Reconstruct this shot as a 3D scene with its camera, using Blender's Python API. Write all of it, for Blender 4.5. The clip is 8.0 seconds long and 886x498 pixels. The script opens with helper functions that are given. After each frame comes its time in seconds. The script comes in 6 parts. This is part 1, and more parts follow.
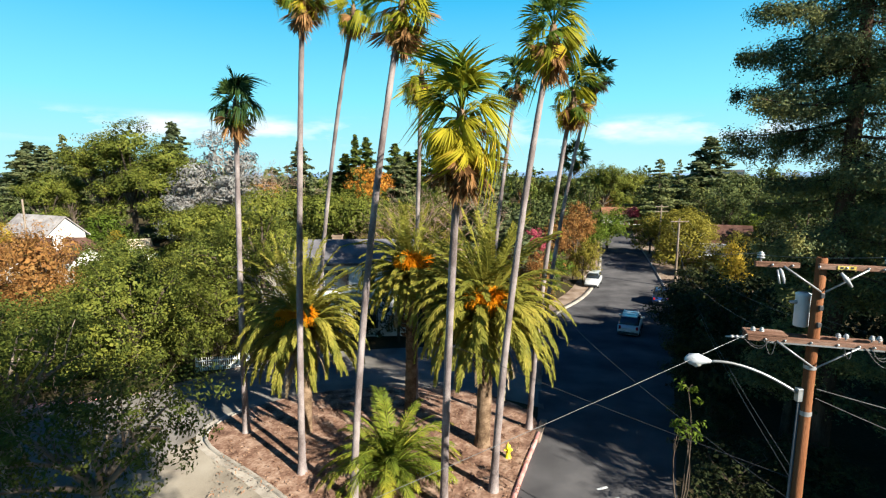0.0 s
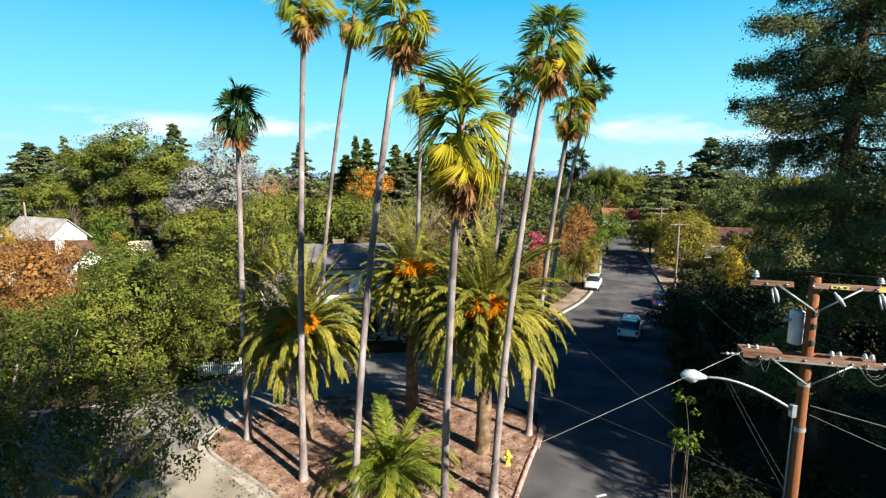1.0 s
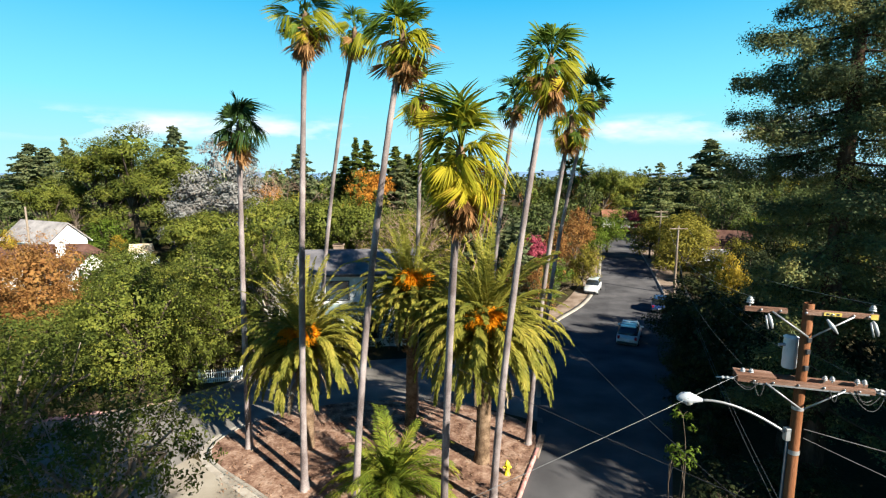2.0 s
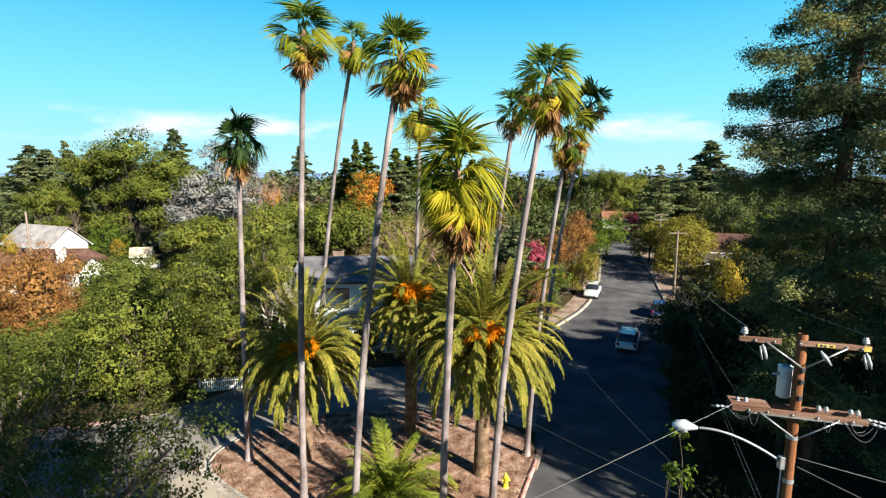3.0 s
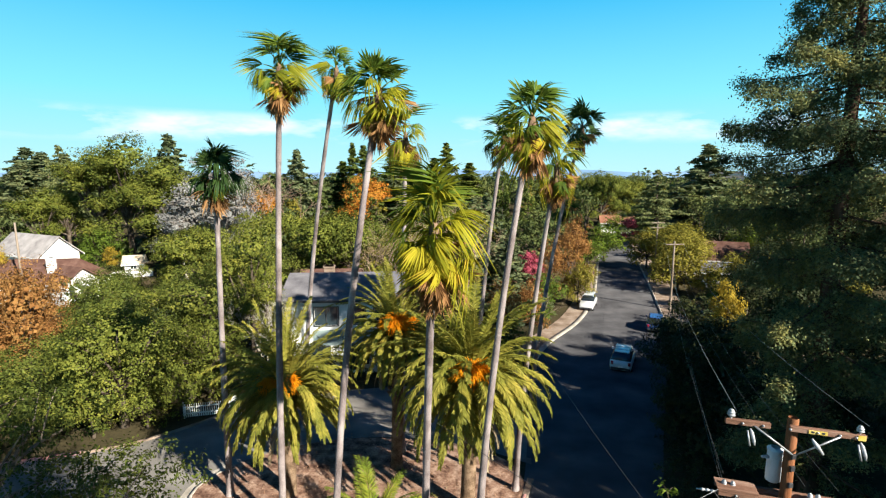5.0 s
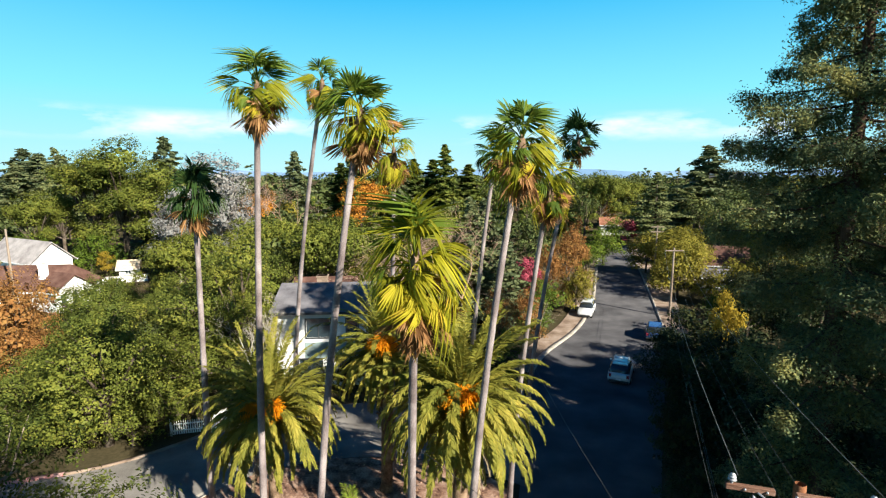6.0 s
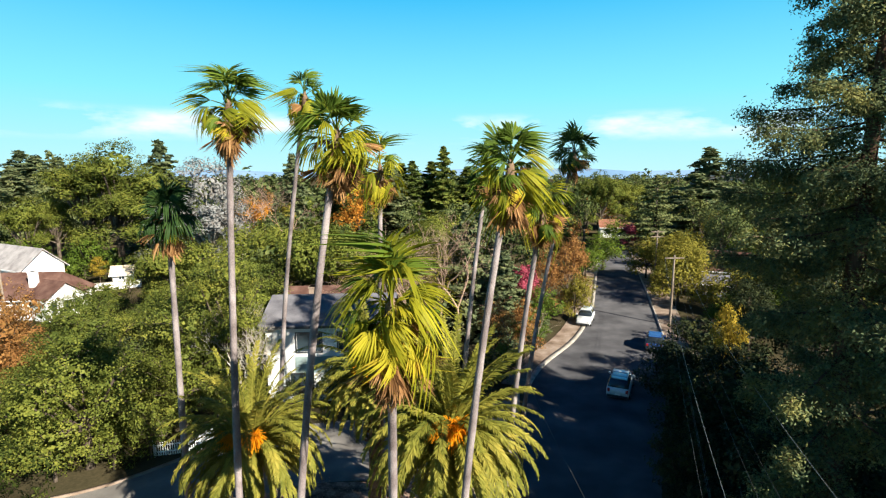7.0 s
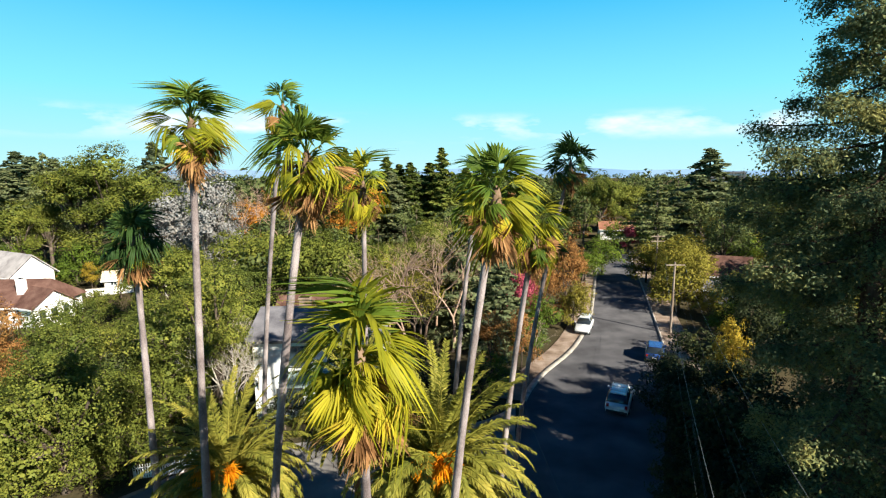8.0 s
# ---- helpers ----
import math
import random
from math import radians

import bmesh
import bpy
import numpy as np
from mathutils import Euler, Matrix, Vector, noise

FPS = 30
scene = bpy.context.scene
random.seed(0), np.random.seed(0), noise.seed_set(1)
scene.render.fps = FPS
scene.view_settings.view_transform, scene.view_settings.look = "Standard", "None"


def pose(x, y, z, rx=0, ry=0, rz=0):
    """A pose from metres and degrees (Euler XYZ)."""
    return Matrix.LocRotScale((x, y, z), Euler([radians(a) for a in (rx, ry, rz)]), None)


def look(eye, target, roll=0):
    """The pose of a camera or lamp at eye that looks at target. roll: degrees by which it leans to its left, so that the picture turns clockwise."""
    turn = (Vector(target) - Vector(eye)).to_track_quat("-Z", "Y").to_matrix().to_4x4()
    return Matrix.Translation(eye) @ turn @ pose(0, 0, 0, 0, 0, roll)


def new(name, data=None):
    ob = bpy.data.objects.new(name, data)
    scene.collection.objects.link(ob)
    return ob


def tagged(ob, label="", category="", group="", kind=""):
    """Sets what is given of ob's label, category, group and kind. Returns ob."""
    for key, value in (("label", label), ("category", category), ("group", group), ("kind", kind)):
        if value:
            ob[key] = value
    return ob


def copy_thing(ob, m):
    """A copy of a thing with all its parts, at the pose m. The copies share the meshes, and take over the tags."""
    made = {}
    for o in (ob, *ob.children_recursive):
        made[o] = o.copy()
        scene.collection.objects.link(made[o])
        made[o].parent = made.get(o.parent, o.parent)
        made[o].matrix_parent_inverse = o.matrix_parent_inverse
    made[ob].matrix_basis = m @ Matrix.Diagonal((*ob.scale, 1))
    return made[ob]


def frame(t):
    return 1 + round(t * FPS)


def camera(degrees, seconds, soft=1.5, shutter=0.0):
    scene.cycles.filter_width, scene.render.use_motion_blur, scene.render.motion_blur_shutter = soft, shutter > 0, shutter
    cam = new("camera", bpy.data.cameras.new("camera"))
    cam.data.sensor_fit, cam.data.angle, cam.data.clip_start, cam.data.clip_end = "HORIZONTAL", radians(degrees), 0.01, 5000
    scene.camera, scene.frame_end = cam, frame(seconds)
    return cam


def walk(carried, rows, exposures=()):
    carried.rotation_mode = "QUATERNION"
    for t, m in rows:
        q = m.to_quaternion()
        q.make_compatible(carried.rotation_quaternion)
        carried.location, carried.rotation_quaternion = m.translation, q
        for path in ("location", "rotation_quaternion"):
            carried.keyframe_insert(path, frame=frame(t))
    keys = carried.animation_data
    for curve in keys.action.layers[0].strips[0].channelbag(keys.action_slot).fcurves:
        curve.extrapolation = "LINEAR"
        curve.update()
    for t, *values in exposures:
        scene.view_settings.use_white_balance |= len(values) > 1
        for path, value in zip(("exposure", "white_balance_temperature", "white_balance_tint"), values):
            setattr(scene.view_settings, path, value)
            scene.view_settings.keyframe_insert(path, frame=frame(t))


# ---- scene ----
cam = camera(83.4, 8.0, 1.2)
METRES, EYE, TILT, LEAN, TURN = 8.0, 12.8, -8.4, 0.0, 0.0
ROWS = [
    (0.0, 0.0, 0.0, 0.0, 0.0, 0.0, -0.0),
    (0.5, 0.0018, -0.0098, 0.0219, 0.04, -0.02, 0.02),
    (1.0, 0.002, -0.0213, 0.0491, 0.06, -0.02, 0.0),
    (2.5, 0.0046, -0.05, 0.1593, 0.06, -0.11, 0.02),
    (3.0, 0.0128, -0.0524, 0.2017, 0.1, -0.14, 0.06),
    (3.5, 0.0263, -0.0513, 0.2461, 0.1, -0.17, 0.07),
    (4.0, 0.0419, -0.0385, 0.2925, 0.05, -0.21, 0.07),
    (4.5, 0.0653, -0.0086, 0.3407, 0.01, -0.23, 0.06),
    (6.0, 0.1513, 0.1356, 0.5054, 0.04, -0.37, 0.11),
    (6.5, 0.1811, 0.1996, 0.5653, 0.04, -0.41, 0.12),
    (7.0, 0.2137, 0.2692, 0.6253, 0.08, -0.44, 0.16),
    (7.5, 0.2471, 0.3453, 0.6857, 0.09, -0.51, 0.2),
    (8.0, 0.2796, 0.4267, 0.7382, 0.09, -0.54, 0.21),
]
walk(cam, [(t, pose(0, 0, EYE, TILT, LEAN, TURN) @ pose(METRES * x, METRES * y, METRES * z, 90 + pitch, roll, yaw)) for t, x, y, z, yaw, pitch, roll in ROWS])

# ---- light ----
SUN_FROM = Vector((0.725, -0.688, 0.0)).normalized()
SUN_ELEV = radians(32)
to_sun = Vector((SUN_FROM.x * math.cos(SUN_ELEV), SUN_FROM.y * math.cos(SUN_ELEV), math.sin(SUN_ELEV)))
sun_data = bpy.data.lights.new("sun", "SUN")
sun_data.energy, sun_data.angle, sun_data.color = 4.95, radians(0.55), (1.0, 0.94, 0.80)
sun = new("sun", sun_data)
sun.matrix_world = look(to_sun * 200, (0, 0, 0))
scene.view_settings.exposure = 1.5

world = bpy.data.worlds.new("sky")
world.use_nodes = True
scene.world = world
wn, wl = world.node_tree.nodes, world.node_tree.links
wn.clear()
sky = wn.new("ShaderNodeTexSky")
sky.sky_type, sky.sun_disc = "NISHITA", False
sky.sun_elevation = SUN_ELEV
sky.sun_rotation = math.atan2(SUN_FROM.x, SUN_FROM.y)
sky.altitude, sky.air_density, sky.dust_density, sky.ozone_density = 50, 1.0, 0.0, 4.0
grade = wn.new("ShaderNodeHueSaturation")
grade.inputs["Hue"].default_value, grade.inputs["Saturation"].default_value = 0.49, 1.35
wl.new(sky.outputs["Color"], grade.inputs["Color"])
tint = wn.new("ShaderNodeMix")
tint.data_type, tint.blend_type = "RGBA", "MULTIPLY"
tint.inputs["Factor"].default_value = 1.0
tint.inputs["B"].default_value = (0.75, 1.05, 1.1, 1)
wl.new(grade.outputs["Color"], tint.inputs["A"])
# low broken clouds over the horizon
coord = wn.new("ShaderNodeTexCoord")
stretch = wn.new("ShaderNodeMapping")
stretch.inputs["Scale"].default_value = (2.8, 2.8, 9.0)
stretch.inputs["Location"].default_value = (1.7, 0.2, 0.45)
wl.new(coord.outputs["Generated"], stretch.inputs["Vector"])
puffs = wn.new("ShaderNodeTexNoise")
puffs.inputs["Scale"].default_value, puffs.inputs["Detail"].default_value, puffs.inputs["Roughness"].default_value = 1.6, 7.0, 0.55
wl.new(stretch.outputs["Vector"], puffs.inputs["Vector"])
cut = wn.new("ShaderNodeMapRange")
cut.inputs["From Min"].default_value, cut.inputs["From Max"].default_value = 0.5, 0.66
wl.new(puffs.outputs["Fac"], cut.inputs["Value"])
split = wn.new("ShaderNodeSeparateXYZ")
wl.new(coord.outputs["Generated"], split.inputs["Vector"])
low = wn.new("ShaderNodeValToRGB")
low.color_ramp.elements[0].position, low.color_ramp.elements[0].color = 0.052, (0, 0, 0, 1)
low.color_ramp.elements[1].position, low.color_ramp.elements[1].color = 0.112, (0, 0, 0, 1)
for where in (0.072, 0.092):
    e = low.color_ramp.elements.new(where)
    e.color = (1, 1, 1, 1)
wl.new(split.outputs["Z"], low.inputs["Fac"])
both = wn.new("ShaderNodeMath")
both.operation = "MULTIPLY"
wl.new(cut.outputs["Result"], both.inputs[0])
wl.new(low.outputs["Color"], both.inputs[1])
cloud_mix = wn.new("ShaderNodeMix")
cloud_mix.data_type = "RGBA"
cloud_mix.inputs["B"].default_value = (6.6, 6.9, 7.4, 1)
wl.new(both.outputs["Value"], cloud_mix.inputs["Factor"])
# the clear, saturated blue of a dry autumn day
clear = wn.new("ShaderNodeValToRGB")
steps = ((0.0, (0.42, 0.72, 0.78)), (0.14, (0.20, 0.66, 0.82)), (0.31, (0.045, 0.42, 0.73)), (0.45, (0.01, 0.10, 0.30)), (1.0, (0.002, 0.022, 0.10)))
for where, _ in steps[1:-1]:
    clear.color_ramp.elements.new(where)
for e, (where, c) in zip(clear.color_ramp.elements, steps):
    e.position, e.color = where, (*c, 1)
wl.new(split.outputs["Z"], clear.inputs["Fac"])
lift = wn.new("ShaderNodeVectorMath")
lift.operation = "SCALE"
lift.inputs["Scale"].default_value = 8.25
wl.new(clear.outputs["Color"], lift.inputs[0])
blend = wn.new("ShaderNodeMix")
blend.data_type = "RGBA"
blend.inputs["Factor"].default_value = 0.988
wl.new(tint.outputs["Result"], blend.inputs["A"])
wl.new(lift.outputs["Vector"], blend.inputs["B"])
wl.new(blend.outputs["Result"], cloud_mix.inputs["A"])
bg = wn.new("ShaderNodeBackground")
bg.inputs["Strength"].default_value = 0.058
wl.new(cloud_mix.outputs["Result"], bg.inputs["Color"])
wout = wn.new("ShaderNodeOutputWorld")
wl.new(bg.outputs["Background"], wout.inputs["Surface"])

# ---- materials ----
def node_mat(name):
    m = bpy.data.materials.new(name)
    m.use_nodes = True
    nt = m.node_tree
    return m, nt.nodes, nt.links, nt.nodes["Principled BSDF"]


def ramp(nodes, colours, places=None):
    r = nodes.new("ShaderNodeValToRGB")
    n = len(colours)
    places = places or [i / (n - 1) for i in range(n)]
    while len(r.color_ramp.elements) < n:
        r.color_ramp.elements.new(0.5)
    for e, c, p in zip(r.color_ramp.elements, colours, places):
        e.position, e.color = p, (*c, 1)
    return r


def surface(name, colours, scale=3.0, fine=40.0, rough=0.8, bump=0.2, metal=0.0, stretch=(1, 1, 1), spec=0.4, worldwide=False):
    """A surface with two scales of variation: stains over the large scale, grain and relief over the fine one."""
    m, nodes, links, bsdf = node_mat(name)
    coord = nodes.new("ShaderNodeTexCoord")
    mapping = nodes.new("ShaderNodeMapping")
    mapping.inputs["Scale"].default_value = stretch
    links.new(coord.outputs["Object"], mapping.inputs["Vector"])
    big, small = nodes.new("ShaderNodeTexNoise"), nodes.new("ShaderNodeTexNoise")
    big.inputs["Scale"].default_value, big.inputs["Detail"].default_value = scale, 5
    small.inputs["Scale"].default_value, small.inputs["Detail"].default_value = fine, 4
    for t in (big, small):
        links.new(mapping.outputs["Vector"], t.inputs["Vector"])
    info = nodes.new("ShaderNodeObjectInfo")
    add = nodes.new("ShaderNodeMath")
    add.operation = "MULTIPLY_ADD"
    add.inputs[1].default_value = 0.45
    links.new(small.outputs["Fac"], add.inputs[0])
    links.new(big.outputs["Fac"], add.inputs[2])
    shift = nodes.new("ShaderNodeMath")
    shift.operation = "SUBTRACT"
    shift.inputs[1].default_value = 0.22
    links.new(add.outputs["Value"], shift.inputs[0])
    r = ramp(nodes, colours, [0.3 + 0.4 * i / (len(colours) - 1) for i in range(len(colours))])
    links.new(shift.outputs["Value"], r.inputs["Fac"])
    links.new(r.outputs["Color"], bsdf.inputs["Base Color"])
    bsdf.inputs["Roughness"].default_value, bsdf.inputs["Metallic"].default_value = rough, metal
    bsdf.inputs["Specular IOR Level"].default_value = spec if rough < 0.7 else 0.0
    if bump:
        b = nodes.new("ShaderNodeBump")
        b.inputs["Strength"].default_value, b.inputs["Distance"].default_value = bump, 0.02
        links.new(small.outputs["Fac"], b.inputs["Height"])
        links.new(b.outputs["Normal"], bsdf.inputs["Normal"])
    return m


def leafy(name, colours, trans=0.3, rough=0.45, spec=0.35, patch=0.6):
    """Foliage: each leaf has its own shade, whole boughs shift together, and light shines through."""
    colours = [(r * 1.38, g * 1.12, b * 1.0) if g > r else (r, g, b) for r, g, b in colours]
    m, nodes, links, bsdf = node_mat(name)
    geo, info, coord = nodes.new("ShaderNodeNewGeometry"), nodes.new("ShaderNodeObjectInfo"), nodes.new("ShaderNodeTexCoord")
    big = nodes.new("ShaderNodeTexNoise")
    big.inputs["Scale"].default_value, big.inputs["Detail"].default_value = patch, 3
    links.new(coord.outputs["Object"], big.inputs["Vector"])
    a, b = nodes.new("ShaderNodeMath"), nodes.new("ShaderNodeMath")
    a.operation = b.operation = "MULTIPLY_ADD"
    a.inputs[1].default_value, b.inputs[1].default_value = 0.36, 0.3
    b.inputs[2].default_value = -0.15
    links.new(info.outputs["Random"], b.inputs[0])
    links.new(geo.outputs["Random Per Island"], a.inputs[0])
    links.new(b.outputs["Value"], a.inputs[2])
    c = nodes.new("ShaderNodeMath")
    c.operation = "MULTIPLY_ADD"
    c.inputs[1].default_value = 1.3
    links.new(big.outputs["Fac"], c.inputs[0])
    d = nodes.new("ShaderNodeMath")
    d.operation = "SUBTRACT"
    d.inputs[1].default_value = 0.35
    links.new(a.outputs["Value"], d.inputs[0])
    links.new(d.outputs["Value"], c.inputs[2])
    r = ramp(nodes, colours)
    links.new(c.outputs["Value"], r.inputs["Fac"])
    links.new(r.outputs["Color"], bsdf.inputs["Base Color"])
    bsdf.inputs["Roughness"].default_value, bsdf.inputs["Specular IOR Level"].default_value = rough + 0.08, spec * 0.15
    if trans:
        tr, mix = nodes.new("ShaderNodeBsdfTranslucent"), nodes.new("ShaderNodeMixShader")
        mix.inputs["Fac"].default_value = trans
        links.new(r.outputs["Color"], tr.inputs["Color"])
        links.new(bsdf.outputs["BSDF"], mix.inputs[1])
        links.new(tr.outputs["BSDF"], mix.inputs[2])
        links.new(mix.outputs["Shader"], nodes["Material Output"].inputs["Surface"])
    return m


M_ASPHALT = surface("asphalt", [(0.06, 0.059, 0.063), (0.09, 0.088, 0.093), (0.13, 0.126, 0.13)], 0.35, 60, 0.9, 0.25)
M_SIDESTREET = surface("side_street_asphalt", [(0.12, 0.11, 0.1), (0.175, 0.162, 0.148), (0.23, 0.215, 0.195)], 0.5, 50, 0.9, 0.25)
M_STREET = surface("worn_street", [(0.19, 0.165, 0.135), (0.27, 0.235, 0.19), (0.33, 0.295, 0.245)], 0.5, 50, 0.9, 0.25)
M_GROUND = surface("soil", [(0.035, 0.032, 0.018), (0.06, 0.05, 0.028), (0.09, 0.068, 0.04)], 0.12, 6, 0.95, 0.5)
M_MULCH = surface("mulch", [(0.085, 0.046, 0.034), (0.215, 0.128, 0.092), (0.36, 0.25, 0.19)], 1.7, 8, 0.95, 0.9)
M_CHIP = surface("bark_chip", [(0.10, 0.05, 0.03), (0.26, 0.15, 0.095), (0.42, 0.28, 0.2)], 8, 60, 0.9, 0.4)
M_KERB = surface("concrete", [(0.22, 0.195, 0.165), (0.33, 0.295, 0.255), (0.42, 0.385, 0.34)], 1.5, 60, 0.85, 0.3)
M_REDKERB = surface("red_kerb_paint", [(0.36, 0.15, 0.135), (0.48, 0.23, 0.21), (0.5, 0.36, 0.33)], 2.2, 40, 0.8, 0.3)
M_WALKWAY = surface("pavement_concrete", [(0.14, 0.10, 0.075), (0.23, 0.17, 0.13), (0.31, 0.245, 0.2)], 0.8, 50, 0.9, 0.25)
M_PALMTRUNK = surface("palm_trunk_bark", [(0.11, 0.088, 0.086), (0.21, 0.175, 0.172), (0.34, 0.295, 0.29)], 1.1, 24, 0.9, 0.7, stretch=(1.6, 1.6, 0.8))
M_DATETRUNK = surface("date_palm_bark", [(0.07, 0.045, 0.03), (0.15, 0.10, 0.065), (0.25, 0.175, 0.12)], 2.5, 14, 0.95, 1.0)
M_BARK = surface("bark", [(0.045, 0.034, 0.026), (0.09, 0.07, 0.055), (0.15, 0.12, 0.095)], 2.0, 22, 0.95, 0.9, stretch=(1, 1, 0.35))
M_REDBARK = surface("redwood_bark", [(0.035, 0.022, 0.016), (0.07, 0.045, 0.033), (0.12, 0.08, 0.06)], 2.0, 22, 0.95, 0.9, stretch=(1, 1, 0.2))
M_PALEBARK = surface("pale_bark", [(0.22, 0.19, 0.15), (0.36, 0.32, 0.27), (0.48, 0.44, 0.38)], 2.0, 22, 0.9, 0.6, stretch=(1, 1, 0.4))
M_FAN = leafy("fan_palm_leaf", [(0.028, 0.065, 0.013), (0.078, 0.14, 0.02), (0.2, 0.225, 0.025)], 0.36, 0.38, 0.5)
M_FANDARK = leafy("fan_palm_deep_green_leaf", [(0.012, 0.035, 0.012), (0.025, 0.06, 0.018), (0.05, 0.09, 0.02)], 0.25, 0.42, 0.4)
M_FANLIME = leafy("fan_palm_lime_leaf", [(0.075, 0.115, 0.013), (0.2, 0.235, 0.018), (0.42, 0.37, 0.025)], 0.42, 0.4, 0.5)
M_FANOLD = leafy("fan_palm_yellowing_leaf", [(0.17, 0.2, 0.02), (0.42, 0.36, 0.025), (0.5, 0.27, 0.05)], 0.42, 0.45, 0.4)
M_FANDEAD = leafy("fan_palm_dead_leaf", [(0.07, 0.032, 0.014), (0.25, 0.13, 0.055), (0.5, 0.31, 0.14)], 0.25, 0.8, 0.15)
M_DATE = leafy("date_palm_leaf", [(0.07, 0.1, 0.02), (0.165, 0.195, 0.038), (0.31, 0.315, 0.07)], 0.36, 0.4, 0.5)
M_DATEYOUNG = leafy("young_date_palm_leaf", [(0.055, 0.11, 0.02), (0.13, 0.2, 0.03), (0.32, 0.34, 0.05)], 0.35, 0.36, 0.5)
M_DATEDEAD = leafy("dry_date_palm_leaf", [(0.16, 0.12, 0.07), (0.28, 0.22, 0.14), (0.4, 0.33, 0.23)], 0.2, 0.8, 0.15)
M_FRUIT = leafy("orange_date_fruit", [(0.6, 0.2, 0.008), (0.8, 0.31, 0.01), (0.88, 0.42, 0.02)], 0.15, 0.5)
M_OAK = leafy("oak_leaf", [(0.024, 0.042, 0.012), (0.068, 0.105, 0.024), (0.15, 0.185, 0.04)], 0.2, 0.45)
M_FAROAK = leafy("far_evergreen_leaf", [(0.022, 0.042, 0.018), (0.058, 0.09, 0.034), (0.125, 0.155, 0.052)], 0.15, 0.5)
# oak green darkened, so that the colour itself stands in for shade
M_SHADEOAK = leafy("shade_darkened_leaf", [(0.010, 0.019, 0.011), (0.024, 0.038, 0.018), (0.055, 0.07, 0.024)], 0.04, 0.5)
M_OAKOLIVE = leafy("olive_green_leaf", [(0.03, 0.05, 0.012), (0.09, 0.128, 0.026), (0.185, 0.215, 0.044)], 0.2, 0.45)
M_BRIGHT = leafy("bright_green_leaf", [(0.03, 0.06, 0.012), (0.07, 0.13, 0.02), (0.15, 0.21, 0.03)], 0.28, 0.42)
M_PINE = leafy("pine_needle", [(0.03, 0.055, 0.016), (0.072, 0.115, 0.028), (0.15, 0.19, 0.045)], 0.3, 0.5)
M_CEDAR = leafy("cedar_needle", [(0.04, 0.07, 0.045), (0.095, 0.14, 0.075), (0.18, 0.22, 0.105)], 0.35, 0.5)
M_DEODAR = leafy("deodar_needle", [(0.06, 0.095, 0.05), (0.125, 0.175, 0.08), (0.21, 0.25, 0.105)], 0.35, 0.5)
M_REDWOOD = leafy("redwood_needle", [(0.02, 0.044, 0.036), (0.07, 0.112, 0.06), (0.195, 0.22, 0.075)], 0.22, 0.5)
M_SILVER = leafy("silver_leaf", [(0.11, 0.112, 0.108), (0.22, 0.22, 0.215), (0.36, 0.36, 0.35)], 0.15, 0.5)
M_ORANGE = leafy("orange_autumn_leaf", [(0.26, 0.09, 0.02), (0.48, 0.2, 0.03), (0.58, 0.32, 0.06)], 0.3, 0.5)
M_RUSSET = leafy("russet_autumn_leaf", [(0.14, 0.055, 0.02), (0.28, 0.135, 0.045), (0.36, 0.215, 0.07)], 0.3, 0.5)
M_CRIMSON = leafy("crimson_autumn_leaf", [(0.18, 0.03, 0.045), (0.34, 0.06, 0.1), (0.44, 0.13, 0.15)], 0.3, 0.5)
M_YELLOW = leafy("yellow_autumn_leaf", [(0.16, 0.12, 0.02), (0.34, 0.24, 0.03), (0.45, 0.34, 0.05)], 0.3, 0.5)
M_OCHRE = leafy("ochre_autumn_leaf", [(0.095, 0.09, 0.017), (0.195, 0.172, 0.029), (0.31, 0.26, 0.045)], 0.3, 0.5)
M_DRYTWIG = leafy("dry_twig_leaf", [(0.22, 0.145, 0.105), (0.36, 0.25, 0.185), (0.46, 0.345, 0.27)], 0.2, 0.7)
M_WHITE = surface("white_paint", [(0.68, 0.67, 0.65), (0.78, 0.77, 0.75), (0.82, 0.81, 0.8)], 0.6, 30, 0.6, 0.05)
M_PALEWALL = surface("pale_house_paint", [(0.56, 0.57, 0.57), (0.65, 0.655, 0.65), (0.7, 0.7, 0.69)], 0.6, 30, 0.7, 0.05)
M_TEALWALL = surface("grey_green_paint", [(0.20, 0.26, 0.26), (0.26, 0.33, 0.33), (0.3, 0.37, 0.37)], 0.6, 30, 0.7, 0.05)
M_TAN = surface("tan_stucco", [(0.42, 0.33, 0.23), (0.52, 0.42, 0.3), (0.58, 0.48, 0.36)], 0.7, 40, 0.85, 0.2)
M_GREYROOF = surface("grey_roof_shingle", [(0.085, 0.082, 0.092), (0.13, 0.125, 0.138), (0.18, 0.174, 0.187)], 0.8, 24, 0.9, 0.4)
M_PALEROOF = surface("pale_roof_shingle", [(0.2, 0.18, 0.18), (0.3, 0.275, 0.27), (0.38, 0.35, 0.34)], 0.8, 24, 0.9, 0.4)
M_BROWNROOF = surface("brown_roof_shingle", [(0.065, 0.034, 0.027), (0.11, 0.06, 0.048), (0.155, 0.09, 0.072)], 0.8, 24, 0.9, 0.4)
M_REDROOF = surface("terracotta_roof", [(0.16, 0.07, 0.045), (0.25, 0.115, 0.075), (0.31, 0.16, 0.11)], 0.8, 24, 0.9, 0.4)
M_DARKTRIM = surface("dark_trim", [(0.02, 0.022, 0.026), (0.035, 0.037, 0.042), (0.05, 0.05, 0.055)], 2, 30, 0.5, 0.05)
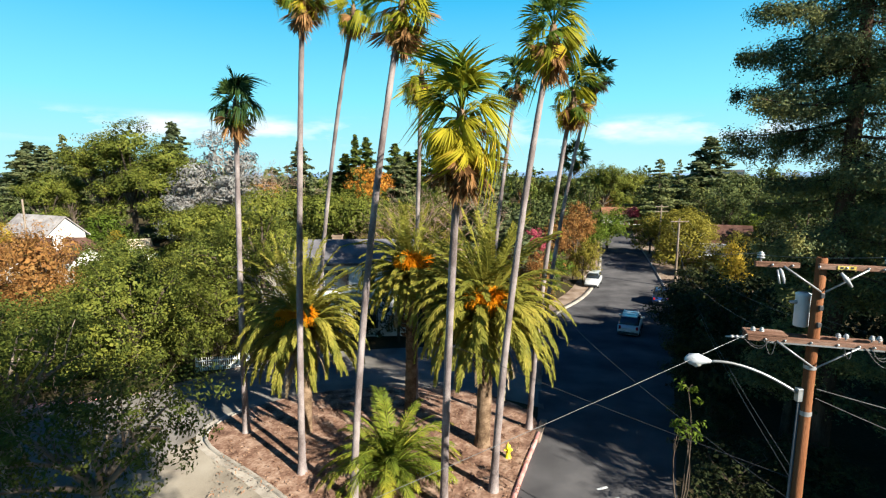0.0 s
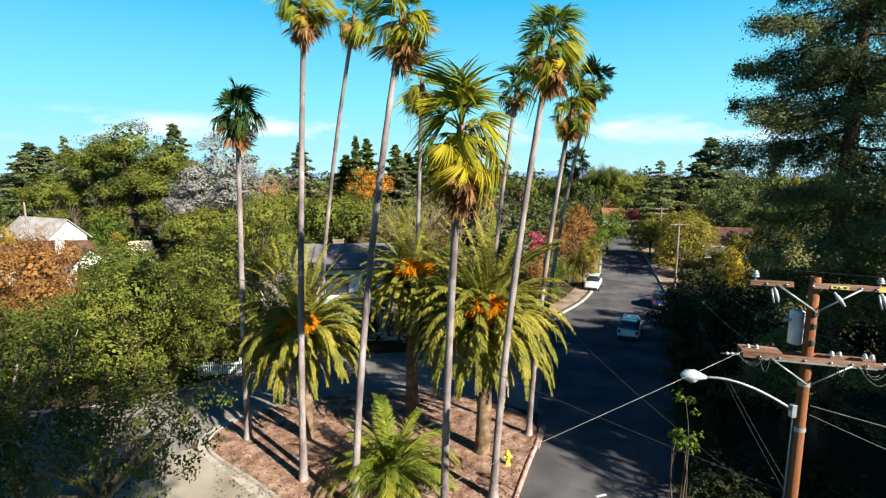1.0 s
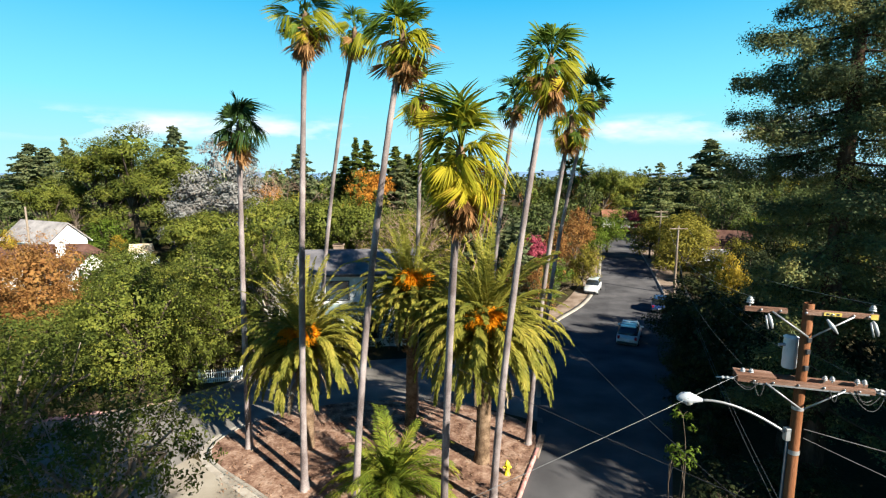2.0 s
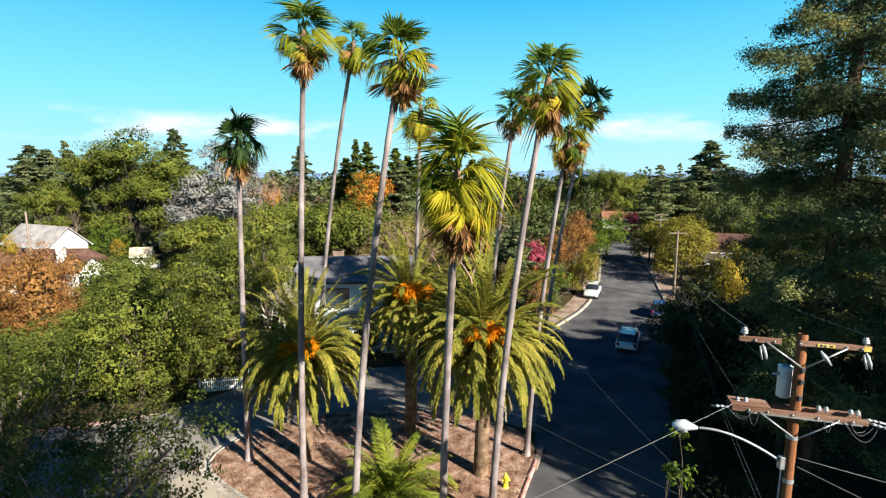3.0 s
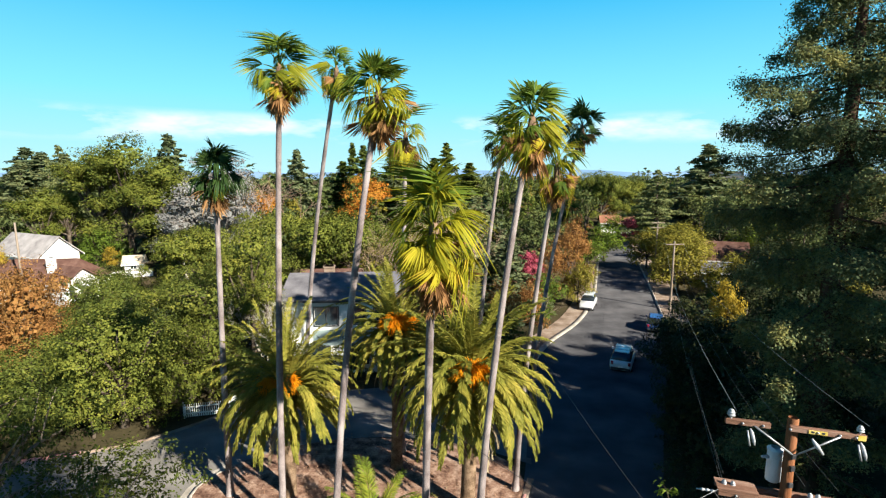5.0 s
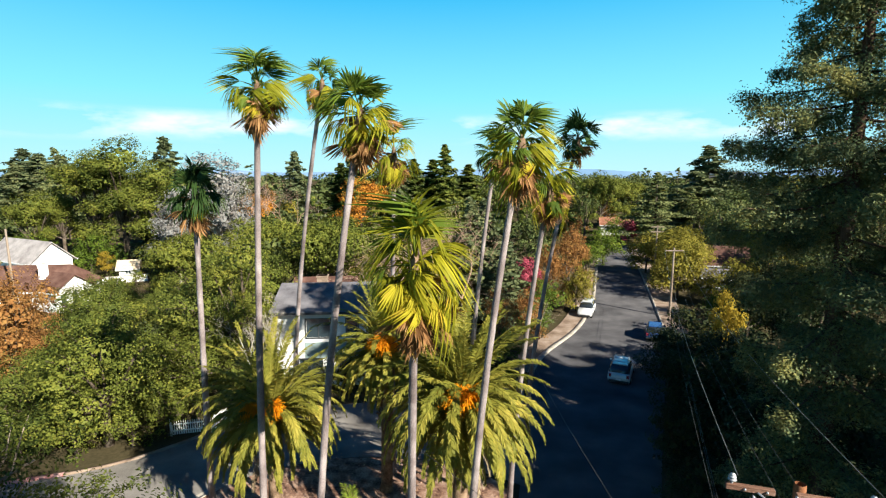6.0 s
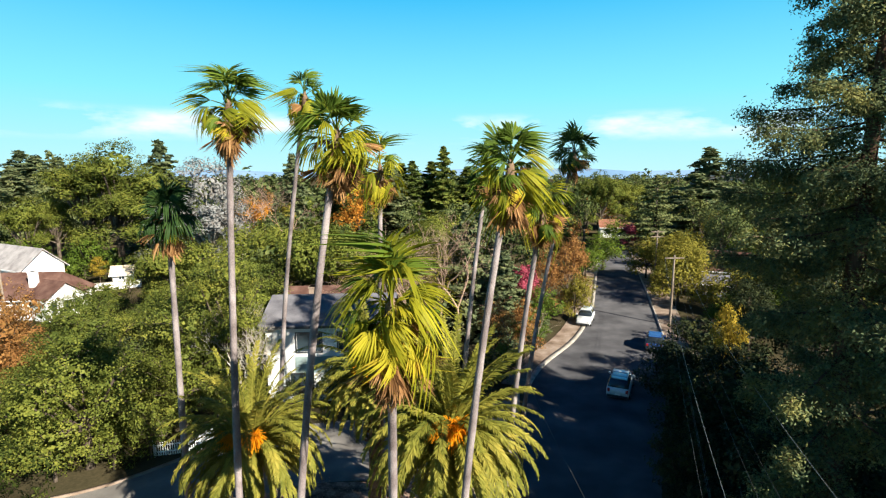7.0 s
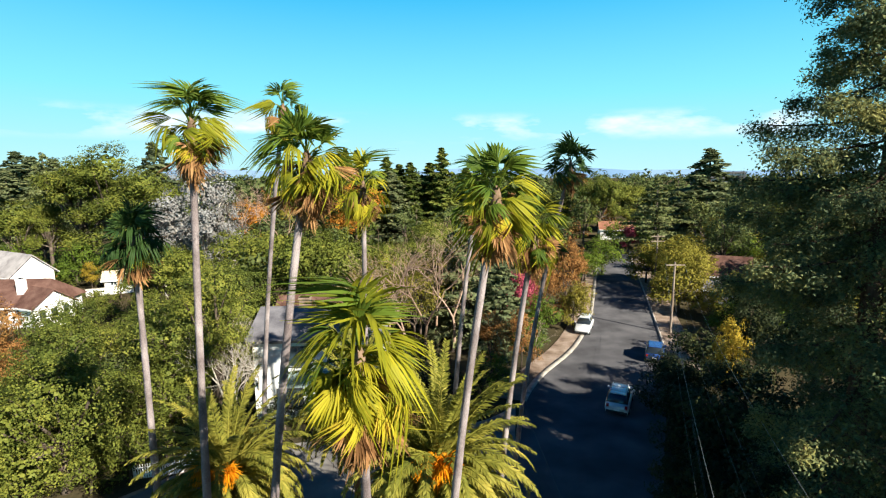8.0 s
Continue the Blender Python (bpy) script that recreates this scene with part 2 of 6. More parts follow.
M_POLE = surface("weathered_pole_wood", [(0.10, 0.04, 0.02), (0.19, 0.078, 0.038), (0.27, 0.125, 0.068)], 1.2, 34, 0.85, 0.5, stretch=(3, 3, 0.25))
M_ARM = surface("weathered_crossarm_wood", [(0.11, 0.06, 0.042), (0.19, 0.105, 0.075), (0.28, 0.18, 0.14)], 2.2, 40, 0.85, 0.5, stretch=(0.3, 3, 3))
M_GREYPOLE = surface("grey_pole_wood", [(0.15, 0.11, 0.08), (0.24, 0.19, 0.15), (0.32, 0.26, 0.21)], 1.2, 34, 0.85, 0.5, stretch=(3, 3, 0.25))
M_STEEL = surface("galvanised_steel", [(0.24, 0.25, 0.27), (0.33, 0.345, 0.36), (0.42, 0.43, 0.45)], 4, 60, 0.45, 0.05, metal=0.55)
M_LAMPGREY = surface("lamp_grey_paint", [(0.36, 0.39, 0.43), (0.45, 0.48, 0.52), (0.5, 0.53, 0.57)], 4, 60, 0.45, 0.03)
M_TANK = surface("transformer_paint", [(0.42, 0.47, 0.52), (0.52, 0.57, 0.62), (0.57, 0.61, 0.66)], 3, 50, 0.4, 0.03)
M_PORCELAIN = surface("grey_porcelain", [(0.24, 0.25, 0.27), (0.33, 0.34, 0.36), (0.42, 0.43, 0.44)], 8, 60, 0.2, 0.0, spec=0.6)
M_WIRE = surface("wire", [(0.02, 0.02, 0.022), (0.035, 0.035, 0.038), (0.06, 0.06, 0.062)], 4, 60, 0.6, 0.0)
M_PALEWIRE = surface("bare_aluminium_wire", [(0.13, 0.135, 0.14), (0.18, 0.185, 0.19), (0.24, 0.24, 0.24)], 4, 60, 0.45, 0.0, metal=0.4)
M_HYDRANT = surface("yellow_hydrant_paint", [(0.62, 0.5, 0.02), (0.75, 0.62, 0.03), (0.8, 0.68, 0.06)], 5, 60, 0.45, 0.05)
M_YELLOWPLATE = surface("yellow_plate", [(0.5, 0.36, 0.06), (0.6, 0.45, 0.1), (0.62, 0.5, 0.16)], 5, 60, 0.5, 0.0)
M_BLUE = surface("blue_paint", [(0.02, 0.16, 0.5), (0.03, 0.24, 0.66), (0.06, 0.3, 0.7)], 5, 60, 0.5, 0.0)
M_CARWHITE = surface("silver_white_car_paint", [(0.58, 0.59, 0.6), (0.66, 0.67, 0.68), (0.7, 0.71, 0.72)], 1, 10, 0.22, 0.0, metal=0.15, spec=0.6)
M_CARBLUE = surface("blue_car_paint", [(0.02, 0.05, 0.17), (0.03, 0.075, 0.24), (0.045, 0.1, 0.28)], 1, 10, 0.22, 0.0, metal=0.3, spec=0.6)
M_TYRE = surface("tyre_rubber", [(0.012, 0.012, 0.012), (0.02, 0.02, 0.02), (0.03, 0.03, 0.03)], 4, 40, 0.85, 0.1)
M_HAZEHILLS = surface("hazed_hills", [(0.09, 0.16, 0.26), (0.12, 0.2, 0.31), (0.16, 0.24, 0.35)], 0.002, 0.02, 1.0, 0.0)
M_GREYCONC = surface("grey_building_wall", [(0.12, 0.12, 0.125), (0.17, 0.17, 0.175), (0.22, 0.22, 0.22)], 0.2, 8, 0.8, 0.0)


def glass_mat(name, colour, rough=0.06):
    m, nodes, links, bsdf = node_mat(name)
    bsdf.inputs["Base Color"].default_value = (*colour, 1)
    bsdf.inputs["Roughness"].default_value, bsdf.inputs["Specular IOR Level"].default_value = rough, 0.8
    return m


M_GLASS = glass_mat("window_glass", (0.03, 0.045, 0.055))
M_CARGLASS = glass_mat("car_glass", (0.02, 0.026, 0.03))
M_LAMPGLASS = glass_mat("lamp_glass", (0.5, 0.52, 0.5), 0.2)
M_REDLAMP = glass_mat("red_lamp_glass", (0.4, 0.02, 0.02), 0.2)

# ---- building helpers ----
def mesh_of(name, bm, material, smooth=False):
    me = bpy.data.meshes.new(name)
    bm.to_mesh(me)
    bm.free()
    me.materials.append(material)
    if smooth:
        for p in me.polygons:
            p.use_smooth = True
    return me


def quads_mesh(name, verts, quads, material, smooth=False):
    """A mesh straight from arrays of vertices and of four-cornered faces."""
    verts, quads = np.asarray(verts, np.float32), np.asarray(quads, np.int32)
    me = bpy.data.meshes.new(name)
    me.vertices.add(len(verts))
    me.vertices.foreach_set("co", verts.ravel())
    me.loops.add(quads.size)
    me.loops.foreach_set("vertex_index", quads.ravel())
    me.polygons.add(len(quads))
    me.polygons.foreach_set("loop_start", np.arange(0, quads.size, 4, dtype=np.int32))
    me.update(calc_edges=True)
    me.materials.append(material)
    if smooth:
        me.polygons.foreach_set("use_smooth", np.ones(len(quads), bool))
    return me


def thing(name, m, label="", category="", group="", kind=""):
    ob = new(name)
    ob.empty_display_size = 0.3
    ob.matrix_basis = m
    return tagged(ob, label, category, group, kind)


def part(name, data, parent, label="", m=None):
    ob = new(name, data)
    ob.parent = parent
    if m is not None:
        ob.matrix_basis = m
    return tagged(ob, label)


def solo(name, data, label="", category="", group="", kind="", m=None):
    ob = new(name, data)
    if m is not None:
        ob.matrix_basis = m
    return tagged(ob, label, category, group, kind)


def add_box(bm, x0, x1, y0, y1, z0, z1, bevel=0.0):
    got = bmesh.ops.create_cube(bm, size=1.0, matrix=Matrix.LocRotScale(((x0 + x1) / 2, (y0 + y1) / 2, (z0 + z1) / 2), None, (x1 - x0, y1 - y0, z1 - z0)))
    if bevel:
        edges = {e for v in got["verts"] for e in v.link_edges}
        bmesh.ops.bevel(bm, geom=list(edges), offset=bevel, segments=2, affect="EDGES", profile=0.5)


def box_mesh(name, x0, x1, y0, y1, z0, z1, material, bevel=0.0):
    bm = bmesh.new()
    add_box(bm, x0, x1, y0, y1, z0, z1, bevel)
    return mesh_of(name, bm, material)


def tube_arrays(points, radii, sides=8, cap=True):
    """A round limb along points: vertices and quads."""
    pts = np.asarray(points, float)
    n = len(pts)
    d = np.gradient(pts, axis=0)
    d /= np.linalg.norm(d, axis=1)[:, None] + 1e-9
    ref = np.where(np.abs(d[:, 2:3]) > 0.9, np.array([[1.0, 0, 0]]), np.array([[0, 0, 1.0]]))
    if np.abs(d[:, 2]).max() > 0.9:
        ref = np.tile([[1.0, 0.02, 0]], (n, 1))
    u = np.cross(ref, d)
    u /= np.linalg.norm(u, axis=1)[:, None] + 1e-9
    v = np.cross(d, u)
    a = np.linspace(0, 2 * np.pi, sides, endpoint=False)
    ring = u[:, None] * np.cos(a)[None, :, None] + v[:, None] * np.sin(a)[None, :, None]
    r = np.broadcast_to(np.asarray(radii, float), (n,))
    verts = (pts[:, None] + ring * r[:, None, None]).reshape(-1, 3)
    i, j = np.meshgrid(np.arange(n - 1), np.arange(sides), indexing="ij")
    k = (j + 1) % sides
    quads = np.stack([i * sides + j, i * sides + k, (i + 1) * sides + k, (i + 1) * sides + j], -1).reshape(-1, 4)
    if cap and sides in (4, 6, 8):
        for end in (0, n - 1):
            o = end * sides
            caps = [[o, o + q + 1, o + q + 2, o + q + 3] for q in range(0, sides - 2, 2)]
            quads = np.concatenate([quads, [c if end else c[::-1] for c in caps]])
    return verts, quads


def join_arrays(pieces):
    vs, qs, off = [], [], 0
    for v, q in pieces:
        vs.append(np.asarray(v, float))
        qs.append(np.asarray(q) + off)
        off += len(v)
    return np.concatenate(vs), np.concatenate(qs)


def tube_mesh(name, points, radii, material, sides=8):
    v, q = tube_arrays(points, radii, sides)
    return quads_mesh(name, v, q, material, smooth=True)


def bezier(a, b, c, n):
    t = np.linspace(0, 1, n)[:, None]
    a, b, c = (np.asarray(p, float) for p in (a, b, c))
    return (1 - t) ** 2 * a + 2 * t * (1 - t) * b + t * t * c


def leaf_arrays(rng, centres, outward, length, width, scatter=0.8):
    """One small folded leaf at each centre, turned mostly to the outside."""
    n = len(centres)
    nor = outward + rng.normal(0, scatter, (n, 3))
    nor /= np.linalg.norm(nor, axis=1)[:, None] + 1e-9
    along = np.cross(nor, rng.normal(0, 1, (n, 3)))
    along /= np.linalg.norm(along, axis=1)[:, None] + 1e-9
    side = np.cross(nor, along)
    ln = (length * rng.uniform(0.6, 1.3, n))[:, None]
    wd = (width * rng.uniform(0.6, 1.3, n))[:, None]
    a, c = centres - along * ln / 2, centres + along * ln / 2
    lift = nor * wd * 0.35
    b, d = centres + side * wd / 2 + lift, centres - side * wd / 2 + lift
    verts = np.stack([a, b, c, d], 1).reshape(-1, 3)
    return verts, np.arange(4 * n).reshape(-1, 4)


def crown_arrays(rng, lobes, clumps, per_clump, clump_r, leaf_l, leaf_w, under=-0.5, core=0.0):
    """Boughs of leaves over the outside of several lobes. A lobe is cx, cy, cz, rx, ry, rz."""
    vol = np.array([l[3] * l[4] + l[4] * l[5] for l in lobes])
    pick = rng.choice(len(lobes), clumps, p=vol / vol.sum())
    lob = np.array(lobes)[pick]
    d = rng.normal(0, 1, (clumps, 3))
    d /= np.linalg.norm(d, axis=1)[:, None]
    d[:, 2] = np.where(d[:, 2] < under, -d[:, 2], d[:, 2])
    where = lob[:, :3] + d * lob[:, 3:] * rng.uniform(0.74, 1.06, (clumps, 1))
    off = rng.normal(0, 1, (clumps, per_clump, 3))
    off /= np.linalg.norm(off, axis=2, keepdims=True)
    off *= rng.uniform(0.1, 1, (clumps, per_clump, 1)) ** 0.5
    size = clump_r * rng.uniform(0.6, 1.35, (clumps, 1, 1))
    cent = where[:, None] + off * size * np.array([1, 1, 0.7])
    out = d[:, None] * 1.0 + off * 0.8 + np.array([0, 0, 0.35])
    pieces = [leaf_arrays(rng, cent.reshape(-1, 3), out.reshape(-1, 3), leaf_l, leaf_w, 0.42)]
    if core:
        for l in lobes:
            n = int(800 * core)
            dd = rng.normal(0, 1, (n, 3))
            dd /= np.linalg.norm(dd, axis=1)[:, None]
            cc = np.array(l[:3]) + dd * np.array(l[3:]) * rng.uniform(0.35, 0.68, (n, 1))
            size = 0.13 * (l[3] + l[4] + l[5]) / 3
            pieces.append(leaf_arrays(rng, cc, dd, size * 1.2, size, 0.3))
    return join_arrays(pieces)


def limb_arrays(rng, height, trunk_r, lobes, lean=(0, 0), fork=0.3, boughs=2, sides=5):
    """A tapered trunk that forks into a limb for each lobe, each with a few boughs."""
    f = np.array([lean[0] * fork, lean[1] * fork, height * fork])
    pieces = [tube_arrays(bezier((0, 0, -0.1), (0, 0, f[2] * 0.5), f, 5), np.linspace(trunk_r * 1.25, trunk_r * 0.85, 5), 8)]
    for l in lobes:
        c = np.array(l[:3])
        mid = (f + c) / 2 + rng.normal(0, 0.12 * height * 0.3, 3)
        path = bezier(f, mid + (0, 0, 0.3), c, 6)
        pieces.append(tube_arrays(path, np.linspace(trunk_r * 0.6, trunk_r * 0.18, 6), sides, False))
        for _ in range(boughs):
            d = rng.normal(0, 1, 3)
            d[2] = abs(d[2])
            d /= np.linalg.norm(d)
            s = path[rng.integers(2, 6)]
            e = c + d * np.array(l[3:]) * 0.85
            pieces.append(tube_arrays(bezier(s, (s + e) / 2 + (0, 0, 0.2), e, 4), np.linspace(trunk_r * 0.24, trunk_r * 0.05, 4), 3, False))
    return join_arrays(pieces)

# ---- ground, road, island ----
def gz(y):
    """Height of the ground: it falls gently along the road."""
    s = min(1.0, max(0.0, (y - 24.0) / 34.0))
    return -1.15 * s * s * (3 - 2 * s)


def strip_mesh(name, left, right, material, lift, across=4):
    """A surface between two lines of x, y, following the ground."""
    verts, quads = [], []
    for (ax, ay), (bx, by) in zip(left, right):
        for k in range(across + 1):
            f = k / across
            x, y = ax + (bx - ax) * f, ay + (by - ay) * f
            verts.append((x, y, gz(y) + lift))
    w = across + 1
    for i in range(len(left) - 1):
        for k in range(across):
            quads.append((i * w + k, i * w + k + 1, (i + 1) * w + k + 1, (i + 1) * w + k))
    return quads_mesh(name, verts, quads, material)


def smooth_line(points, step=1.5):
    """A line of x, y through the points, rounded and evenly stepped."""
    p = np.array(points, float)
    s = np.r_[0, np.cumsum(np.hypot(*np.diff(p, axis=0).T))]
    n = max(3, int(s[-1] / step))
    t = np.linspace(0, s[-1], n)
    q = np.stack([np.interp(t, s, p[:, 0]), np.interp(t, s, p[:, 1])], 1)
    for _ in range(4):
        q[1:-1] = (q[:-2] + 2 * q[1:-1] + q[2:]) / 4
    return q


def kerb_mesh(name, line, material, width=0.16, height=0.15):
    """A kerb stone with a worn, rounded lip along a line."""
    line = np.asarray(line, float)
    d = np.gradient(line, axis=0)
    d /= np.linalg.norm(d, axis=1)[:, None]
    nrm = np.stack([-d[:, 1], d[:, 0]], 1)
    prof = [(-width / 2, -0.05), (-width / 2, height - 0.03), (-width / 2 + 0.03, height), (width / 2, height), (width / 2, -0.05)]
    verts, quads = [], []
    for p, nn in zip(line, nrm):
        for o, z in prof:
            verts.append((p[0] + nn[0] * o, p[1] + nn[1] * o, gz(p[1]) + z))
    for i in range(len(line) - 1):
        for k in range(4):
            quads.append((i * 5 + k, i * 5 + k + 1, (i + 1) * 5 + k + 1, (i + 1) * 5 + k))
    return quads_mesh(name, verts, quads, material)


ys = np.r_[np.linspace(-60, 120, 61), np.linspace(140, 600, 24), 800, 1200, 2000, 3200, 4600]
xs = np.r_[-4000, -1500, -700, np.linspace(-320, 320, 41), 700, 1500, 4000]
gv = [(x, y, gz(y) - 0.02) for y in ys for x in xs]
gq = [(i * len(xs) + j, i * len(xs) + j + 1, (i + 1) * len(xs) + j + 1, (i + 1) * len(xs) + j) for i in range(len(ys) - 1) for j in range(len(xs) - 1)]
solo("ground", quads_mesh("ground", gv, gq, M_GROUND), "bare brown soil and leaf litter under the trees", "ground", kind="structure")

ROAD_L = smooth_line([(-4.8, -14), (-1.6, 5), (2.6, 18), (4.9, 23.7), (6.6, 33), (8.6, 43), (11.6, 49.4), (14.8, 53.6), (17.9, 59.2), (22.0, 69), (28.2, 88), (34, 106), (41, 126)])
ROAD_R = smooth_line([(2.0, -14), (5.2, 5), (9.1, 18), (11.0, 21.7), (13.6, 27.7), (17.4, 36), (21.2, 44), (24.8, 52), (26.9, 58), (31.0, 71), (36.2, 88), (41.5, 106), (48, 126)])
n_road = 110
ROAD_L = np.stack([np.interp(np.linspace(0, 1, n_road), np.linspace(0, 1, len(ROAD_L)), ROAD_L[:, k]) for k in (0, 1)], 1)
ROAD_R = np.stack([np.interp(np.linspace(0, 1, n_road), np.linspace(0, 1, len(ROAD_R)), ROAD_R[:, k]) for k in (0, 1)], 1)
solo("road", strip_mesh("road", ROAD_L, ROAD_R, M_ASPHALT, 0.004, 6), "worn dark grey asphalt street with faint patches", "road", kind="structure")
# the side street bends round the island and meets the road behind it
SIDE_OUT = smooth_line([(-34, 20), (-24, 26.0), (-18, 27.6), (-15.6, 29.6), (-13.6, 33), (-9, 36.0), (-2, 37.0), (5, 38.5), (8.0, 42)])
SIDE_IN = smooth_line([(-24, 3), (-15, 16), (-12.6, 22.4), (-11.4, 25.6), (-9, 27.8), (-5, 29.2), (0, 29.0), (4.0, 27.4), (5.6, 26.0)])
n_side = 60
SIDE_OUT = np.stack([np.interp(np.linspace(0, 1, n_side), np.linspace(0, 1, len(SIDE_OUT)), SIDE_OUT[:, k]) for k in (0, 1)], 1)
SIDE_IN = np.stack([np.interp(np.linspace(0, 1, n_side), np.linspace(0, 1, len(SIDE_IN)), SIDE_IN[:, k]) for k in (0, 1)], 1)
solo("road_1", strip_mesh("road_1", SIDE_OUT, SIDE_IN, M_SIDESTREET, 0.008, 5), "pale sun-bleached side street round the palm island", "road", kind="structure")
# street in front of the island on its near left
NEAR_A = smooth_line([(-24, 3), (-15, 16), (-12.8, 22.2)])
NEAR_B = smooth_line([(-8, -14), (-3.2, 5), (-2.5, 12), (-5.2, 17.1), (-8.8, 20.3), (-12.3, 22.5)])
NEAR_A = np.stack([np.interp(np.linspace(0, 1, 30), np.linspace(0, 1, len(NEAR_A)), NEAR_A[:, k]) for k in (0, 1)], 1)
NEAR_B = np.stack([np.interp(np.linspace(0, 1, 30), np.linspace(0, 1, len(NEAR_B)), NEAR_B[:, k]) for k in (0, 1)], 1)
solo("road_2", strip_mesh("road_2", NEAR_A, NEAR_B, M_STREET, 0.006, 6), "pale sun-bleached street beside the palm island", "road", kind="structure")

ISLE = [(-2.0, 13.6), (-5.2, 17.2), (-6.45, 18.3), (-7.8, 19.5), (-8.85, 20.3), (-10.6, 21.5), (-12.0, 22.6), (-12.2, 23.6), (-11.2, 25.4), (-9, 27.4), (-5, 28.8), (0, 28.6), (3.4, 27.2), (5.2, 25.4), (4.95, 23.7), (3.92, 21.2), (3.27, 19.5), (2.7, 18.0), (1.2, 14.0), (-0.6, 12.8), (-2.0, 13.6)]
ISLE = smooth_line(ISLE, 0.8)
bm = bmesh.new()
ring = [bm.verts.new((x, y, gz(y) + 0.12)) for x, y in ISLE[:-1]]
hub_x, hub_y = ISLE[:, 0].mean(), ISLE[:, 1].mean()
inner = [bm.verts.new((hub_x + (x - hub_x) * 0.6, hub_y + (y - hub_y) * 0.6, gz(y) + 0.2)) for x, y in ISLE[:-1]]
hub = bm.verts.new((hub_x, hub_y, gz(hub_y) + 0.24))
for i in range(len(ring)):
    j = (i + 1) % len(ring)
    bm.faces.new((ring[i], ring[j], inner[j], inner[i]))
    bm.faces.new((inner[i], inner[j], hub))
bmesh.ops.recalc_face_normals(bm, faces=bm.faces)
solo("ground_1", mesh_of("ground_1", bm, M_MULCH, True), "reddish-brown wood mulch bed of the palm island", "ground", kind="structure")
solo("kerb_1", kerb_mesh("kerb_1", ISLE[: int(len(ISLE) * 0.36)], M_KERB), "weathered concrete kerb round the palm island", "kerb", kind="structure")
# concrete gutter outside the kerb
inner_line = ISLE[: int(len(ISLE) * 0.36)]
away = inner_line - (hub_x, hub_y)
outer_line = inner_line + away / np.linalg.norm(away, axis=1)[:, None] * 0.55
solo("gutter", strip_mesh("gutter", inner_line, outer_line, M_KERB, 0.016, 2), "worn tan concrete gutter beside the island kerb", "gutter", kind="structure")
red = np.array([(2.2, 16.4), (2.7, 18.0), (3.27, 19.5), (3.92, 21.2), (4.75, 23.2)])
solo("kerb_2", kerb_mesh("kerb_2", smooth_line(red, 0.6) + (0.03, 0), M_REDKERB, 0.18, 0.165), "faded red painted kerb beside the road", "kerb", kind="structure")
out_kerb = [tuple(p) for p in SIDE_OUT[6:20]]
solo("kerb_3", kerb_mesh("kerb_3", np.array(out_kerb), M_REDKERB, 0.2, 0.16), "faded red painted kerb of the side street", "kerb", kind="structure")
solo("kerb_7", kerb_mesh("kerb_7", SIDE_OUT[19:38], M_WALKWAY, 0.2, 0.12), "weathered brown concrete kerb of the side street", "kerb", kind="structure")
# far pavement on the house side of the road
far_l = [i for i in range(n_road) if 41.5 < ROAD_L[i, 1] < 124]
PAVE_A = ROAD_L[far_l] - (0.2, 0)
solo("kerb_4", kerb_mesh("kerb_4", ROAD_L[far_l], M_KERB, 0.5, 0.14), "pale concrete kerb and gutter of the road", "kerb", kind="structure")
solo("pavement_1", strip_mesh("pavement_1", PAVE_A - (1.9, -0.6), PAVE_A, M_WALKWAY, 0.13, 2), "sandy tan pavement strip beside the road", "pavement", kind="structure")
far_r = [i for i in range(n_road) if 47 < ROAD_R[i, 1] < 124]
solo("kerb_5", kerb_mesh("kerb_5", ROAD_R[far_r], M_KERB, 0.25, 0.15), "pale concrete kerb of the road", "kerb", kind="structure")
solo("pavement_2", strip_mesh("pavement_2", ROAD_R[far_r] + (0.15, 0), ROAD_R[far_r] + (2.8, -0.8), M_WALKWAY, 0.13, 2), "reddish tan pavement strip with fallen leaves", "pavement", kind="structure")

# ---- fan palms ----
def fan_leaf(name, rng, material, spread, droop, petiole, radius, fold, segs=22):
    """A fan leaf on its stalk, along +x: folded segments with tips that hang."""
    pieces = [tube_arrays([(0, 0, 0), (petiole * 0.5, 0, 0.03), (petiole, 0, 0)], [0.028, 0.02, 0.014], 4)]
    hub = np.array([petiole, 0, 0])
    for k in range(segs):
        a = radians(spread) * (2 * (k + 0.5) / segs - 1) + radians(rng.uniform(-1.6, 1.6))
        r = radius * (1 - 0.28 * abs(a) / radians(max(spread, 1))) * rng.uniform(0.86, 1.08)
        d = np.array([math.cos(a), math.sin(a), 0])
        n = np.array([-math.sin(a), math.cos(a), 0])
        hang = droop * rng.uniform(0.45, 1.75)
        arc = r * radians(spread) * 2 / segs
        rows = []
        for s, wide in ((0.05, 0.05), (0.4, 0.41), (0.68, 0.68), (0.85, 0.36), (1.0, 0.03)):
            drop = -hang * r * max(0.0, s - 0.3) ** 1.7 * 1.7 + fold * abs(math.sin(a)) * s * r
            reach = s * (1 - 0.32 * min(1.6, hang) * max(0, s - 0.4))
            c = hub + d * r * reach + (0, 0, drop)
            w = arc * wide * 1.04
            rows.append((c - n * w * 0.5 + (0, 0, 0.16 * w), c + (0, 0, -0.2 * w), c + n * w * 0.5 + (0, 0, 0.16 * w)))
        v = np.array(rows).reshape(-1, 3)
        q = []
        for i in range(4):
            for j in range(2):
                q.append((i * 3 + j, i * 3 + j + 1, i * 3 + j + 4, i * 3 + j + 3))
        pieces.append((v, q))
    v, q = join_arrays(pieces)
    return quads_mesh(name, v, q, material)


